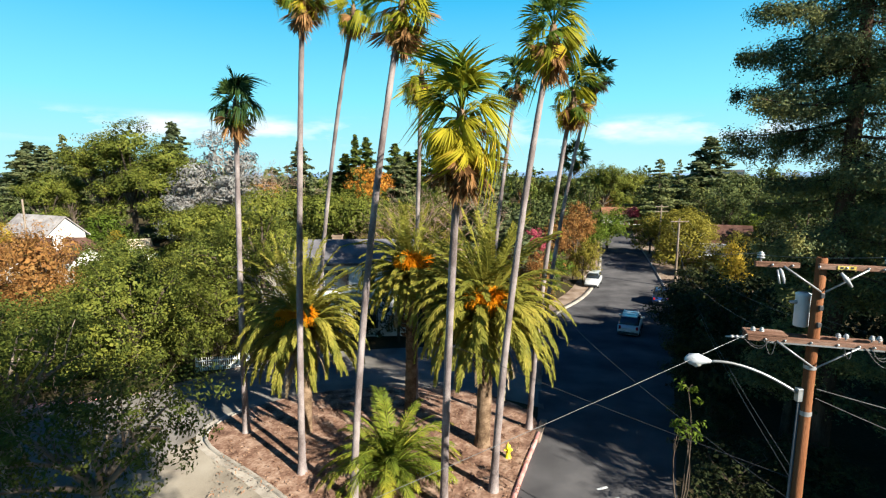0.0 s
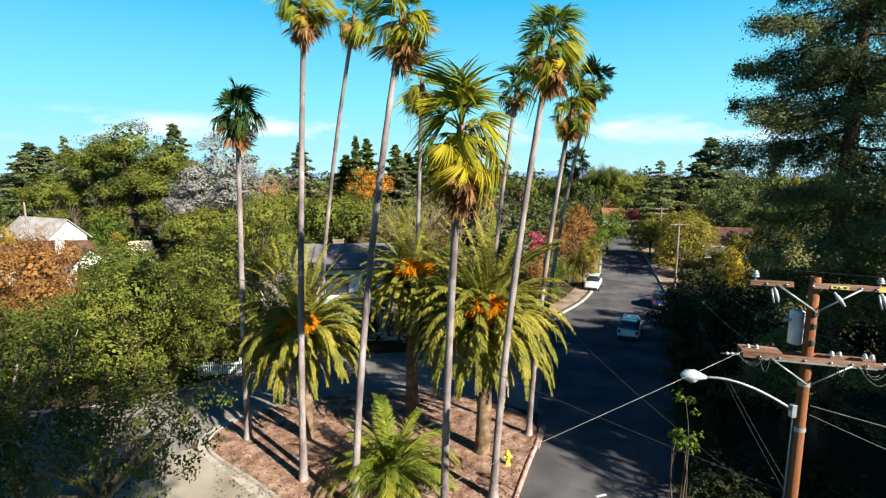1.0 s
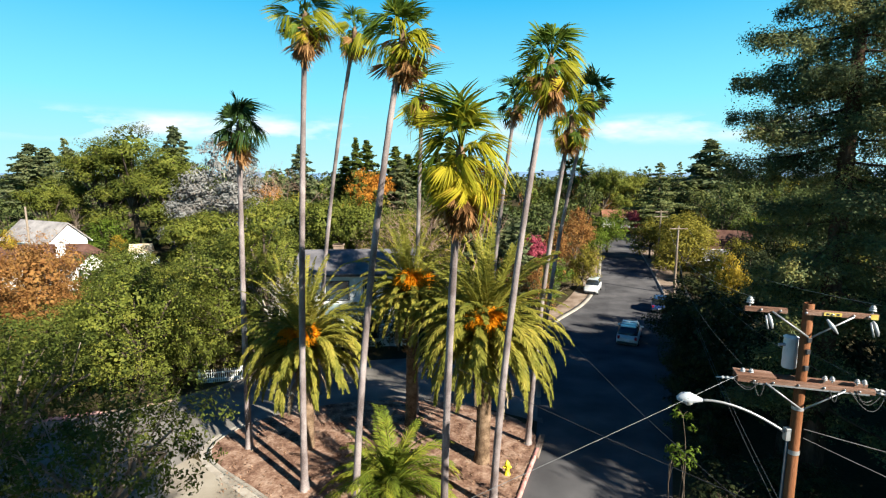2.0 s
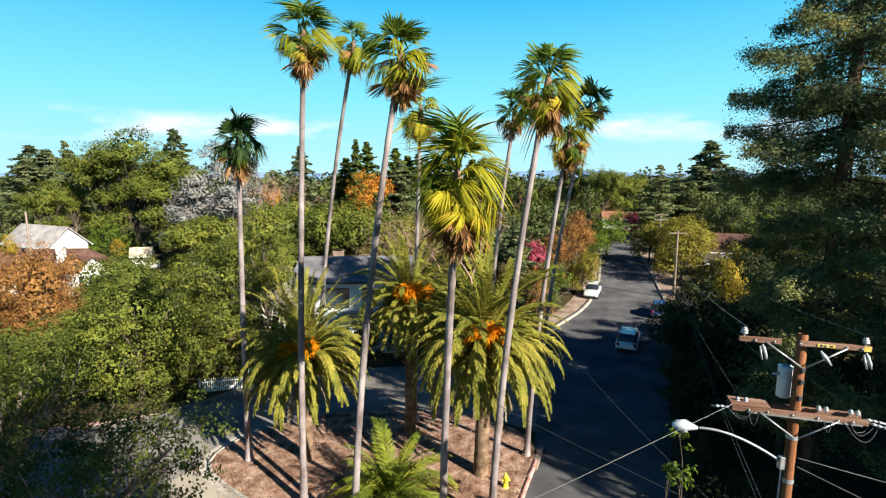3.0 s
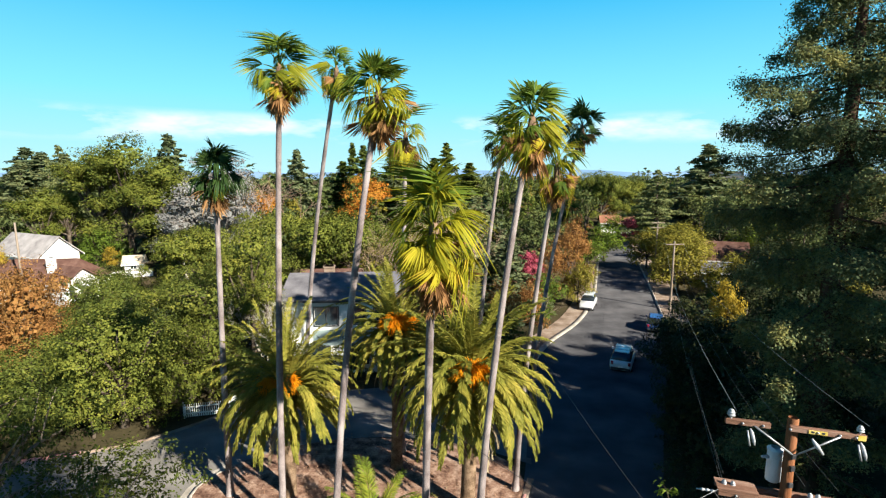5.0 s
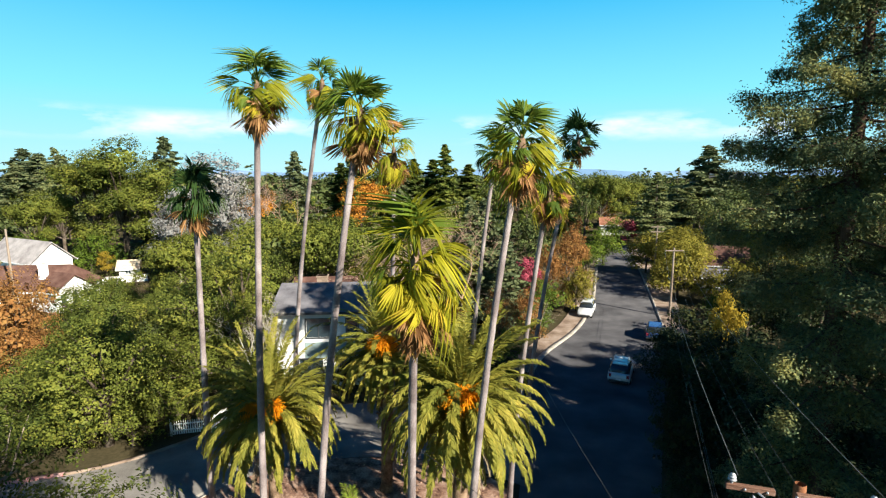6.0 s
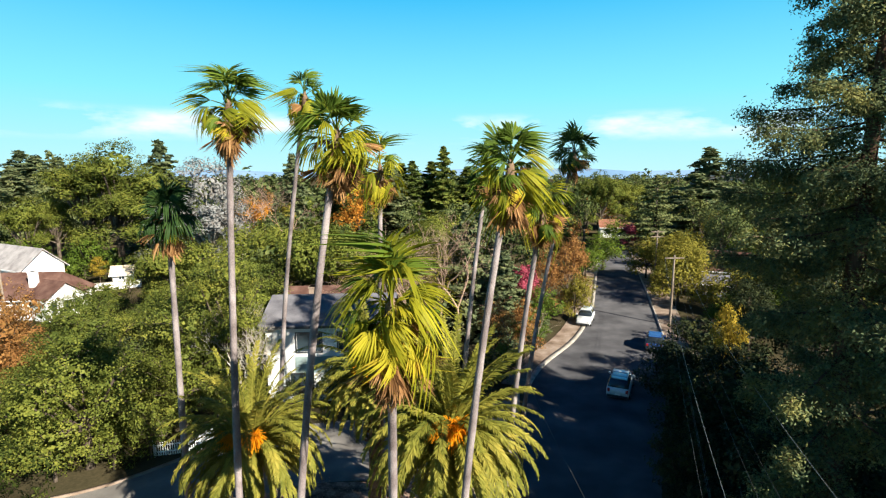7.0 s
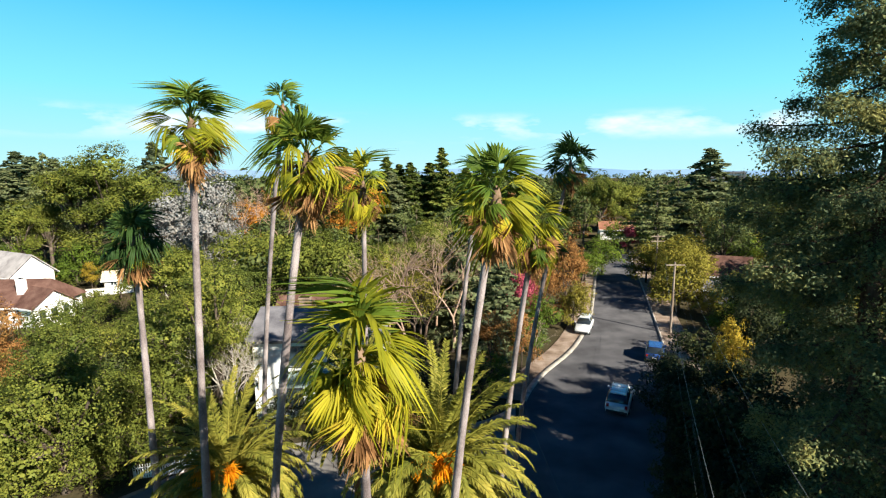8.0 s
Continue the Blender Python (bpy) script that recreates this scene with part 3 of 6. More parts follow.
rng = np.random.default_rng(5)
FAN = {
    "fresh": [fan_leaf("fan_leaf", rng, M_FAN, s, d, p, 0.78, f, 18) for s, d, p, f in ((82, 0.3, 0.55, 0.3), (92, 0.7, 0.62, 0.0), (74, 1.2, 0.68, -0.35), (56, 0.6, 0.6, -0.6), (88, 1.0, 0.6, -0.2))],
    "lime": [fan_leaf("fan_leaf_lime", rng, M_FANLIME, s, d, p, 0.85, f, 17) for s, d, p, f in ((66, 0.8, 0.55, -0.1), (72, 1.7, 0.62, -0.5), (52, 1.9, 0.66, -0.7), (40, 0.8, 0.6, -0.9), (60, 1.1, 0.6, -0.4))],
    "dark": [fan_leaf("fan_leaf_dark", rng, M_FANDARK, s, d, p, 0.88, f, 20) for s, d, p, f in ((92, 0.2, 0.58, 0.3), (100, 0.5, 0.66, 0.2), (80, 1.0, 0.72, 0.1))],
    "old": [fan_leaf("fan_leaf_old", rng, M_FANOLD, s, d, p, 0.85, f, 18) for s, d, p, f in ((66, 0.8, 0.62, 0.1), (46, 0.7, 0.7, -0.2), (74, 1.5, 0.62, -0.1), (38, 0.3, 0.7, -0.4))],
    "dead": [fan_leaf("fan_leaf_dead", rng, M_FANDEAD, s, d, p, 0.9, f, 12) for s, d, p, f in ((44, 0.2, 0.4, -0.5), (30, -0.1, 0.5, -0.6), (58, 0.4, 0.35, -0.4), (24, 0.1, 0.55, -0.7))],
}


def fan_palm(name, rng, base, top, r0, r1, size, label, counts=(26, 10, 14), fresh="fresh", bow=0.35, wind=0.25, messy=7):
    """A tall fan palm: a ringed trunk bent from base to top, live leaves all round, yellowing ones hanging, dry ones along the neck."""
    bx, by = base
    bz = gz(by) + 0.15
    ob = thing(name, pose(bx, by, bz), label, "palm tree", "fan palms")
    end = np.array([top[0] - bx, top[1] - by, top[2] + 1.25 * size - bz])
    ctrl = np.array([end[0] * bow * 0.6, end[1] * bow * 0.6, end[2] * 0.5])
    n = 40
    path = bezier((0, 0, -0.15), ctrl, end, n)
    t = np.linspace(0, 1, n)
    r0, r1 = r0 * 0.6, r1 * 0.72
    rad = r1 + (r0 - r1) * (1 - t) ** 1.3 + 0.09 * np.exp(-t * 34) + rng.normal(0, 0.004, n)
    part("trunk", tube_mesh("trunk", path, rad, M_PALMTRUNK, 12), ob)
    # fibrous neck under the leaves
    neck = path[-1] + np.array([[0, 0, -1.0 * size], [0, 0, -0.3 * size], [0, 0, 0.12 * size], [0, 0, 0.3 * size]])
    part("neck", tube_mesh("neck", neck, [r1 * 1.1, r1 * 1.7, r1 * 1.1, r1 * 0.4], M_DATETRUNK, 10), ob, "shaggy brown neck of old leaf bases")
    head = Vector(path[-1]) + Vector((0, 0, 0.25 * size))
    live, old, dead = counts
    az = rng.uniform(0, 360)
    for kind, count, e0, e1 in ((fresh, live, 86, -34), ("old", old, -22, -68), ("dead", dead, -58, -88), ("dead", messy, 10, -55)):
        for i in range(count):
            az += 137.5 + rng.uniform(-14, 14)
            f = (i + 0.5) / count
            e = e0 + (e1 - e0) * f + rng.uniform(-1, 1) * (24 if fresh == "lime" else 14)
            if kind == fresh:
                e -= wind * 30 * math.cos(radians(az - 215)) * (1 if f > 0.25 else 0.2)
            sc = size * rng.uniform(0.68, 1.06) * (0.7 if kind == "old" and fresh != "lime" else 1.2 if kind == "lime" and f < 0.3 else 1.0)
            lift = -0.45 * f if kind == fresh else -0.45 - 0.15 * f if kind == "old" else -(0.7 if messy > 10 else 0.25) - 0.6 * rng.uniform(0, 1)
            m = Matrix.Translation(head + Vector((0, 0, lift * size))) @ pose(0, 0, 0, rng.uniform(-1, 1) * (38 if kind == "lime" else 70), -e, az) @ Matrix.Scale(sc, 4)
            shades = [kind]
            if i > count * 0.3 and kind == "lime":
                shades = ["lime", "lime", "lime", "fresh", "old"]
            elif kind == "lime":
                shades = ["fresh", "lime"]
            elif i > count * 0.4 and kind == "fresh":
                shades = ["fresh", "lime", "lime"]
            pool = FAN[shades[rng.integers(0, len(shades))]]
            pick = pool[rng.integers(0, len(pool))]
            part({"old": "yellow_leaf", "dead": "dry_leaf"}.get(kind, "leaf"), pick, ob, "", m)
    return ob


rng = np.random.default_rng(21)
fan_palm("fan_palm", rng, (-6.05, 19.75), (-5.0, 18.9, 18.15), 0.26, 0.135, 1.0, "tall slender fan palm with yellowing leaves over grey trunk", (26, 12, 24))
fan_palm("fan_palm", rng, (-3.5, 17.8), (-1.35, 17.5, 17.1), 0.25, 0.14, 1.05, "tall leaning fan palm with shaggy brown neck", (30, 14, 40))
fan_palm("fan_palm", rng, (2.04, 18.55), (3.6, 17.1, 16.2), 0.27, 0.14, 1.02, "tall fan palm leaning towards the road, dry skirt", (28, 12, 44))
fan_palm("fan_palm", rng, (0.03, 17.5), (0.5, 13.9, 12.95), 0.25, 0.16, 1.1, "shorter fan palm with broad yellow-green crown and dry skirt", (40, 24, 40), "lime", messy=12)
fan_palm("fan_palm", rng, (-9.8, 23.2), (-8.8, 21.8, 14.55), 0.27, 0.14, 1.0, "dark green fan palm at the far end of the island", (28, 5, 8), "dark")
fan_palm("fan_palm", rng, (-8.0, 30.0), (-4.25, 25.0, 19.4), 0.25, 0.13, 0.95, "tall thin fan palm curving above the house", (18, 4, 10))
fan_palm("fan_palm", rng, (-1.6, 27.2), (-1.0, 24.4, 16.3), 0.24, 0.13, 0.95, "thin fan palm with drooping yellow leaves", (16, 6, 22), "lime")
fan_palm("fan_palm", rng, (4.36, 23.65), (5.34, 21.1, 14.9), 0.24, 0.13, 0.9, "fan palm leaning over the road kerb, pale trunk", (18, 7, 34), "lime")
fan_palm("fan_palm", rng, (6.3, 31.0), (8.6, 29.5, 17.1), 0.24, 0.13, 1.0, "dark leaning fan palm behind the island", (22, 3, 5), "dark")
fan_palm("fan_palm", rng, (6.0, 29.6), (8.1, 31.2, 12.9), 0.24, 0.13, 0.85, "small dark fan palm behind the island", (20, 3, 5), "dark")
fan_palm("fan_palm", rng, (2.4, 27.8), (3.75, 26.0, 16.4), 0.24, 0.13, 0.95, "dark green fan palm at the back of the island", (20, 4, 8), "dark")


# ---- date palms ----
def feather_leaf(name, rng, material, length, e0, bend, pairs=78, leaflet=0.42, wide=0.064, vee=12):
    """A feather leaf in the plane of x and z, rising at e0 degrees and bending over: midrib and two rows of leaflets."""
    n = 16
    p, pts, angs = np.zeros(3), [], []
    for i in range(n):
        s = i / (n - 1)
        a = radians(e0 - bend * s ** 1.25)
        pts.append(p.copy())
        angs.append(a)
        p = p + np.array([math.cos(a), 0, math.sin(a)]) * length / (n - 1)
    pts = np.array(pts)
    pieces = [tube_arrays(pts, np.linspace(0.045, 0.008, n), 4)]
    v, q = [], []
    for side in (-1, 1):
        for k in range(pairs):
            s = 0.10 + 0.9 * (k + rng.uniform(0, 0.6)) / pairs
            i = min(n - 2, int(s * (n - 1)))
            f = s * (n - 1) - i
            c = pts[i] * (1 - f) + pts[i + 1] * f
            a = angs[i]
            fwd, up = np.array([math.cos(a), 0, math.sin(a)]), np.array([-math.sin(a), 0, math.cos(a)])
            ln = leaflet * (0.35 + 0.65 * math.sin(math.pi * min(1, 0.12 + s * 0.86))) * rng.uniform(0.85, 1.15)
            sweep = radians(rng.uniform(32, 48))
            lift = radians(vee + rng.uniform(-16, 14))
            d = fwd * math.cos(sweep) + (np.array([0, side, 0]) * math.cos(lift) + up * math.sin(lift)) * math.sin(sweep)
            d[2] -= 0.3
            d /= np.linalg.norm(d)
            tw = radians(rng.uniform(-38, 38))
            w0 = np.cross(d, up)
            w0 /= np.linalg.norm(w0) + 1e-9
            w = w0 * math.cos(tw) + np.cross(d, w0) * math.sin(tw)
            w = w / (np.linalg.norm(w) + 1e-9) * wide * 0.5
            o = len(v)
            tip = c + d * ln + (0, 0, -0.10 * ln)
            v += [c - w * 0.4, c + d * ln * 0.45 + w, tip, c + d * ln * 0.45 - w]
            q.append((o, o + 1, o + 2, o + 3))
    pieces.append((np.array(v), q))
    vv, qq = join_arrays(pieces)
    return quads_mesh(name, vv, qq, material)


rng = np.random.default_rng(8)
E0 = (86, 80, 72, 62, 50, 36, 20, 2)
BEND = (20, 34, 56, 92, 124, 122, 108, 90)
FEATHER = [[feather_leaf("feather_leaf", rng, M_DATE, 4.6, e + j * 5, b + j * 10) for j in (0, 1)] for e, b in zip(E0, BEND)]
FEATHER_DRY = [feather_leaf("dry_feather_leaf", rng, M_DATEDEAD, 3.2, e, b, 30, 0.4, 0.06) for e, b in ((-30, 55), (-45, 42))]
FEATHER_YOUNG = [feather_leaf("young_feather_leaf", rng, M_DATEYOUNG, 3.3, e, b, 92, 0.5, 0.03) for e, b in ((80, 60), (66, 92), (52, 104), (38, 100), (20, 84))]


def fruit_mesh(rng):
    pieces = []
    for _ in range(210):
        d = rng.normal(0, 1, 3)
        d[0] = abs(d[0]) * 0.8
        d /= np.linalg.norm(d)
        s = np.array([0.35, 0, 0.1]) * rng.uniform(0.3, 1)
        e = s + d * rng.uniform(0.2, 0.5)
        pieces.append(tube_arrays(bezier(s, (s + e) / 2 + (0, 0, 0.08), e + (0.04, 0, -0.16), 5), [0.006, 0.009, 0.012, 0.012, 0.006], 3, False))
    v, q = join_arrays(pieces)
    return quads_mesh("fruiting_stalk", v, q, M_FRUIT)


FRUIT = [fruit_mesh(rng) for _ in range(2)]


def date_palm(rng, base, head_z, radius, size, leaves, fruit, label, dry=10):
    bx, by = base
    bz = gz(by) + 0.18
    ob = thing("date_palm", pose(bx, by, bz), label, "palm tree", "date palms")
    h = head_z - bz
    n = 26
    path = np.stack([0.12 * np.sin(np.linspace(0, 2, n)), 0 * np.linspace(0, 1, n), np.linspace(-0.15, h, n)], 1)
    t = np.linspace(0, 1, n)
    rad = radius * (1 + 0.25 * np.exp(-t * 14) + 0.5 * np.clip((t - 0.72) / 0.28, 0, 1)) * (1 + 0.03 * np.sin(np.arange(n) * 2.1))
    part("trunk", tube_mesh("trunk", path, rad, M_DATETRUNK, 14), ob)
    # stubs of cut leaf stalks in a spiral on the upper trunk
    stubs = []
    for k in range(90):
        z = h * (0.55 + 0.45 * k / 90)
        a = radians(k * 137.5)
        r = radius * (1 + 0.5 * max(0, (z / h - 0.72) / 0.28))
        c = np.array([math.cos(a) * r * 0.9, math.sin(a) * r * 0.9, z])
        e = c + np.array([math.cos(a) * 0.16, math.sin(a) * 0.16, 0.16])
        stubs.append(tube_arrays([c, e], [0.075, 0.045], 4))
    v, q = join_arrays(stubs)
    part("stub_collar", quads_mesh("stub_collar", v, q, M_DATETRUNK), ob, "rough brown cut leaf stalk bases")
    top = Vector(path[-1])
    az = rng.uniform(0, 360)
    for i in range(leaves):
        az += 137.5 + rng.uniform(-6, 6)
        f = (i / leaves) ** 0.5
        k = min(len(FEATHER) - 1, int(f * len(FEATHER)))
        sc = size * rng.uniform(0.86, 1.1) * (0.82 + 0.18 * math.sin(math.pi * min(1, f + 0.25)))
        m = Matrix.Translation(top + Vector((math.cos(radians(az)) * 0.15, math.sin(radians(az)) * 0.15, 0.35 - 0.6 * f))) @ pose(0, 0, 0, rng.uniform(-14, 14), 0, az) @ Matrix.Scale(sc, 4)
        part("leaf", FEATHER[k][rng.integers(0, 2)], ob, "", m)
    for i in range(dry):
        az += 137.5 + rng.uniform(-20, 20)
        m = Matrix.Translation(top + Vector((0, 0, -0.5))) @ pose(0, 0, 0, rng.uniform(-20, 20), 0, az) @ Matrix.Scale(size * rng.uniform(0.7, 1.0), 4)
        part("dry_leaf", FEATHER_DRY[i % 2], ob, "", m)
    for a, e, s in fruit:
        m = Matrix.Translation(top + Vector((math.cos(radians(a)) * 0.95, math.sin(radians(a)) * 1.1, 0.85))) @ pose(0, 0, 0, 0, -e, a) @ Matrix.Scale(s * 1.35, 4)
        part("fruiting_stalk", FRUIT[int(a) % 2], ob, "bright orange fruit strands", m)
    return ob


date_palm(rng, (-6.85, 23.2), 5.45, 0.3, 0.93, 160, [(-62, 35, 0.9), (-125, 25, 0.75), (-95, 40, 0.6), (-75, 50, 0.7), (-110, 45, 0.6)], "stout date palm with drooping fronds and orange fruit")
date_palm(rng, (-1.8, 25.6), 7.5, 0.3, 0.86, 130, [(-84, 40, 1.0), (-40, 25, 0.7), (-120, 30, 0.5), (-95, 52, 0.9), (-70, 48, 0.9)], "tall date palm with upright fronds and orange fruit")
date_palm(rng, (1.85, 22.0), 6.45, 0.34, 1.05, 180, [(-82, 35, 1.1), (-130, 20, 0.7), (-92, 50, 1.0), (-70, 46, 1.0), (-104, 40, 0.9)], "broad date palm with hanging fronds and orange fruit", 14)

ob = thing("young_date_palm", pose(-2.2, 19.4, 0.2), "young bushy date palm growing low on the mulch", "palm tree")
part("trunk", tube_mesh("trunk", [(0, 0, -0.1), (0, 0, 0.25), (0, 0, 0.5)], [0.32, 0.3, 0.15], M_DATETRUNK, 10), ob)
az = 0
for i in range(54):
    az += 137.5 + rng.uniform(-9, 9)
    k = min(4, int(i / 54 * 5))
    m = Matrix.Translation((0, 0, 0.45 - 0.004 * i)) @ pose(0, 0, 0, rng.uniform(-16, 16), 0, az) @ Matrix.Scale(rng.uniform(0.85, 1.1), 4)
    part("leaf", FEATHER_YOUNG[k], ob, "", m)

# ---- trees ----
def random_lobes(rng, height, radius, count, low=0.42):
    """Lobes of a crown, packed round its middle with one on top."""
    lobes = [(0, 0, height - radius * 0.62, radius * 0.62, radius * 0.62, radius * 0.6)]
    a = rng.uniform(0, 6.28)
    for i in range(count - 1):
        a += 2.4 + rng.uniform(-0.4, 0.4)
        few = (7 / max(7, count)) ** 0.5
        d = radius * rng.uniform(0.35, 0.6 + 0.25 * (1 - few))
        r = radius * rng.uniform(0.42, 0.58) * few
        z = height * rng.uniform(low, 0.78)
        z = min(z, height - r * 0.8)
        lobes.append((math.cos(a) * d, math.sin(a) * d, z, r, r, r * 0.78))
    return lobes


def broad_tree(name, rng, height, radius, material, label, clumps, per, leaf=0.26, lobes=7, bark=None, trunk_r=None, clump_r=None, core=1.0, low=0.42, under=-0.55, boughs=2, broad=0.5):
    lob = random_lobes(rng, height, radius, lobes, low)
    ob = thing(name, pose(0, 0, 0), label, "tree", "trees")
    v, q = limb_arrays(rng, height, trunk_r or height * 0.028, lob, boughs=boughs, sides=5 if boughs else 3)
    part("trunk", quads_mesh("trunk", v, q, bark or M_BARK, True), ob)
    v, q = crown_arrays(rng, lob, clumps, per, clump_r or radius * 0.17, leaf, leaf * broad, under, core)
    part("crown", quads_mesh("crown", v, q, material), ob)
    return ob


def conifer(name, rng, height, radius, material, label, tiers, per_tier, per_branch, leaf_l, leaf_w, droop=0.15, bark=None, bare=0.08, trunk_r=None, taper=1.0, flat=0.3, category="tree", ragged=0.25):
    """A conifer: straight trunk, tiers of boughs that shorten upwards, flat sprays of needles along each bough."""
    ob = thing(name, pose(0, 0, 0), label, category, "trees")
    r0 = trunk_r or height * 0.016
    pieces, needles = [tube_arrays([(0, 0, -0.1), (0, 0, height * 0.5), (0, 0, height * 0.97)], [r0 * 1.15, r0 * 0.62, 0.03], 8)], []
    a = rng.uniform(0, 6.28)
    for t in range(tiers):
        f = bare + (1 - bare) * (t + 0.5) / tiers
        z = height * f
        reach = radius * ((1 - f) / (1 - bare)) ** taper * (0.75 + 0.25 * math.sin(t * 1.9)) + 0.1
        for k in range(per_tier):
            a += 2.4 + rng.uniform(-0.35, 0.35)
            ln = reach * rng.uniform(1 - ragged, 1 + ragged * 0.6)
            zz = z + rng.uniform(-0.5, 0.5) * height / tiers
            d = np.array([math.cos(a), math.sin(a), 0])
            s = np.array([0, 0, zz])
            e = s + d * ln + (0, 0, -droop * ln + 0.06 * ln)
            path = bezier(s, (s + e) / 2 + (0, 0, 0.14 * ln), e, 6)
            pieces.append(tube_arrays(path, np.linspace(max(0.012, r0 * 0.16 * (1 - f) + 0.012), 0.008, 6), 4, False))
            n = max(6, int(per_branch * ln / radius))
            u = rng.uniform(0.12, 1.03, n) ** 0.75
            i = np.clip((u * 5).astype(int), 0, 4)
            g = (u * 5 - i)[:, None]
            c = path[i] * (1 - g) + path[i + 1] * g
            side = np.array([-d[1], d[0], 0])
            spread = ln * 0.30 * (1.15 - u) + 0.12 * ln * 0.3 + 0.08
            c = c + side * (rng.uniform(-1, 1, n) * spread)[:, None] + np.stack([rng.normal(0, 0.05, n) * ln * 0.3, rng.normal(0, 0.05, n) * ln * 0.3, -np.abs(rng.normal(0, flat, n)) * 0.35], 1)
            needles.append((c, np.tile([0.0, 0, 0.7], (n, 1)) + d * 0.8))
    v, q = join_arrays(pieces)
    part("trunk", quads_mesh("trunk", v, q, bark or M_BARK, True), ob)
    v, q = leaf_arrays(rng, np.concatenate([c for c, _ in needles]), np.concatenate([o for _, o in needles]), leaf_l, leaf_w, 0.95)
    part("crown", quads_mesh("crown", v, q, material), ob)
    return ob


def plumed_conifer(name, rng, height, radius, material, label, bark):
    """A great conifer near by: whorls of long boughs that sweep out and up at their tips, each with side shoots that carry hanging tufts."""
    ob = thing(name, pose(0, 0, 0), label, "tree", "trees")
    pieces = [tube_arrays([(0, 0, -0.1), (0, 0, 1.2), (0, 0, height * 0.5), (0, 0, height * 0.97)], [0.54, 0.44, 0.26, 0.03], 12)]
    cents, outs = [], []
    a, z = 0.0, 4.5
    while z < height - 0.6:
        f = z / height
        reach = radius * min(1.0, (1 - f) / 0.5) ** 0.5
        for k in range(2 if z < 14.0 else 3):
            a += 2.4 + rng.uniform(-0.5, 0.5)
            ln = reach * rng.uniform(0.55, 1.08) * (0.75 if z < 9.0 else 1.0) + 0.3
            d = np.array([math.cos(a), math.sin(a), 0])
            side = np.array([-d[1], d[0], 0])
            s = np.array([0, 0, z + rng.uniform(-0.2, 0.2)])
            e = s + d * ln + (0, 0, -0.16 * ln + rng.uniform(-0.3, 0.3))
            path = bezier(s, (s + e) / 2 + (0, 0, -0.05 * ln), e + (0, 0, 0.08 * ln), 8)
            pieces.append(tube_arrays(path, np.linspace(0.075 * (1 - f) + 0.02, 0.01, 8), 4, False))
            shoots = max(5, int(ln * 5.6))
            for j in range(shoots):
                u = 0.06 + 0.94 * (j + rng.uniform(0, 0.9)) / shoots
                i = min(6, int(u * 7))
                g = u * 7 - i
                c0 = path[i] * (1 - g) + path[i + 1] * g
                sl = ln * 0.3 * (1.15 - u) + 0.3
                c1 = c0 + side * sl * rng.uniform(-1, 1) + d * 0.25 * sl + (0, 0, -0.4 * sl + rng.uniform(-0.15, 0.1))
                pieces.append(tube_arrays([c0, (c0 + c1) / 2 + (0, 0, 0.03), c1], [0.014, 0.01, 0.006], 3, False))
                n = rng.integers(105, 150)
                v = rng.uniform(0.2, 1.1, n)[:, None]
                puff = rng.normal(0, 1, (n, 3)) * np.array([0.16, 0.16, 0.19]) * rng.uniform(0.6, 1.35)
                cents.append(c0 + (c1 - c0) * v + puff)
                outs.append(puff * 2.2 + d * 0.35 + np.array([0, 0, 0.55]))
        z += rng.uniform(0.35, 0.85)
    v, q = join_arrays(pieces)
    part("trunk", quads_mesh("trunk", v, q, bark, True), ob)
    v, q = leaf_arrays(rng, np.concatenate(cents), np.concatenate(outs), 0.125, 0.056, 0.55)
    part("crown", quads_mesh("crown", v, q, material), ob)
    return ob


def cone_tree(name, rng, height, radius, material, label, tiers, around, clumps, per, leaf, taper=1.0, flat=0.5, low=0.06, clump_r=None, bark=None, core=0.2):
    """A dense conifer seen from afar: a straight trunk with tier over tier of leafy boughs."""
    ob = thing(name, pose(0, 0, 0), label, "tree", "trees")
    lobes = []
    a = rng.uniform(0, 6.28)
    for t in range(tiers):
        f = low + (0.97 - low) * (t + 0.5) / tiers
        reach = radius * (1 - f) ** taper + 0.25
        count = around if t < tiers * 0.6 else max(3, around - 2) if t < tiers - 1 else 1
        for k in range(count):
            a += 6.283 / count + rng.uniform(-0.3, 0.3)
            d = reach * rng.uniform(0.42, 0.66) * (count > 1)
            r = reach * rng.uniform(0.38, 0.52)
            lobes.append((math.cos(a) * d, math.sin(a) * d, height * f + rng.uniform(-0.4, 0.4) * height / tiers, r, r, max(r * flat, height / tiers * 0.62)))
    pieces = [tube_arrays([(0, 0, -0.1), (0, 0, height * 0.45), (0, 0, height * 0.85)], [height * 0.016, height * 0.009, 0.03], 8)]
    for l in lobes:
        c = np.array(l[:3])
        pieces.append(tube_arrays([(0, 0, c[2] - 0.1 * radius), c], [0.05 + radius * 0.012, 0.03], 4, False))
    v, q = join_arrays(pieces)
    part("trunk", quads_mesh("trunk", v, q, bark or M_BARK, True), ob)
    v, q = crown_arrays(rng, lobes, clumps, per, clump_r or radius * 0.16, leaf, leaf * 0.55, -0.7, core * 0.1)
    part("crown", quads_mesh("crown", v, q, material), ob)
    return ob


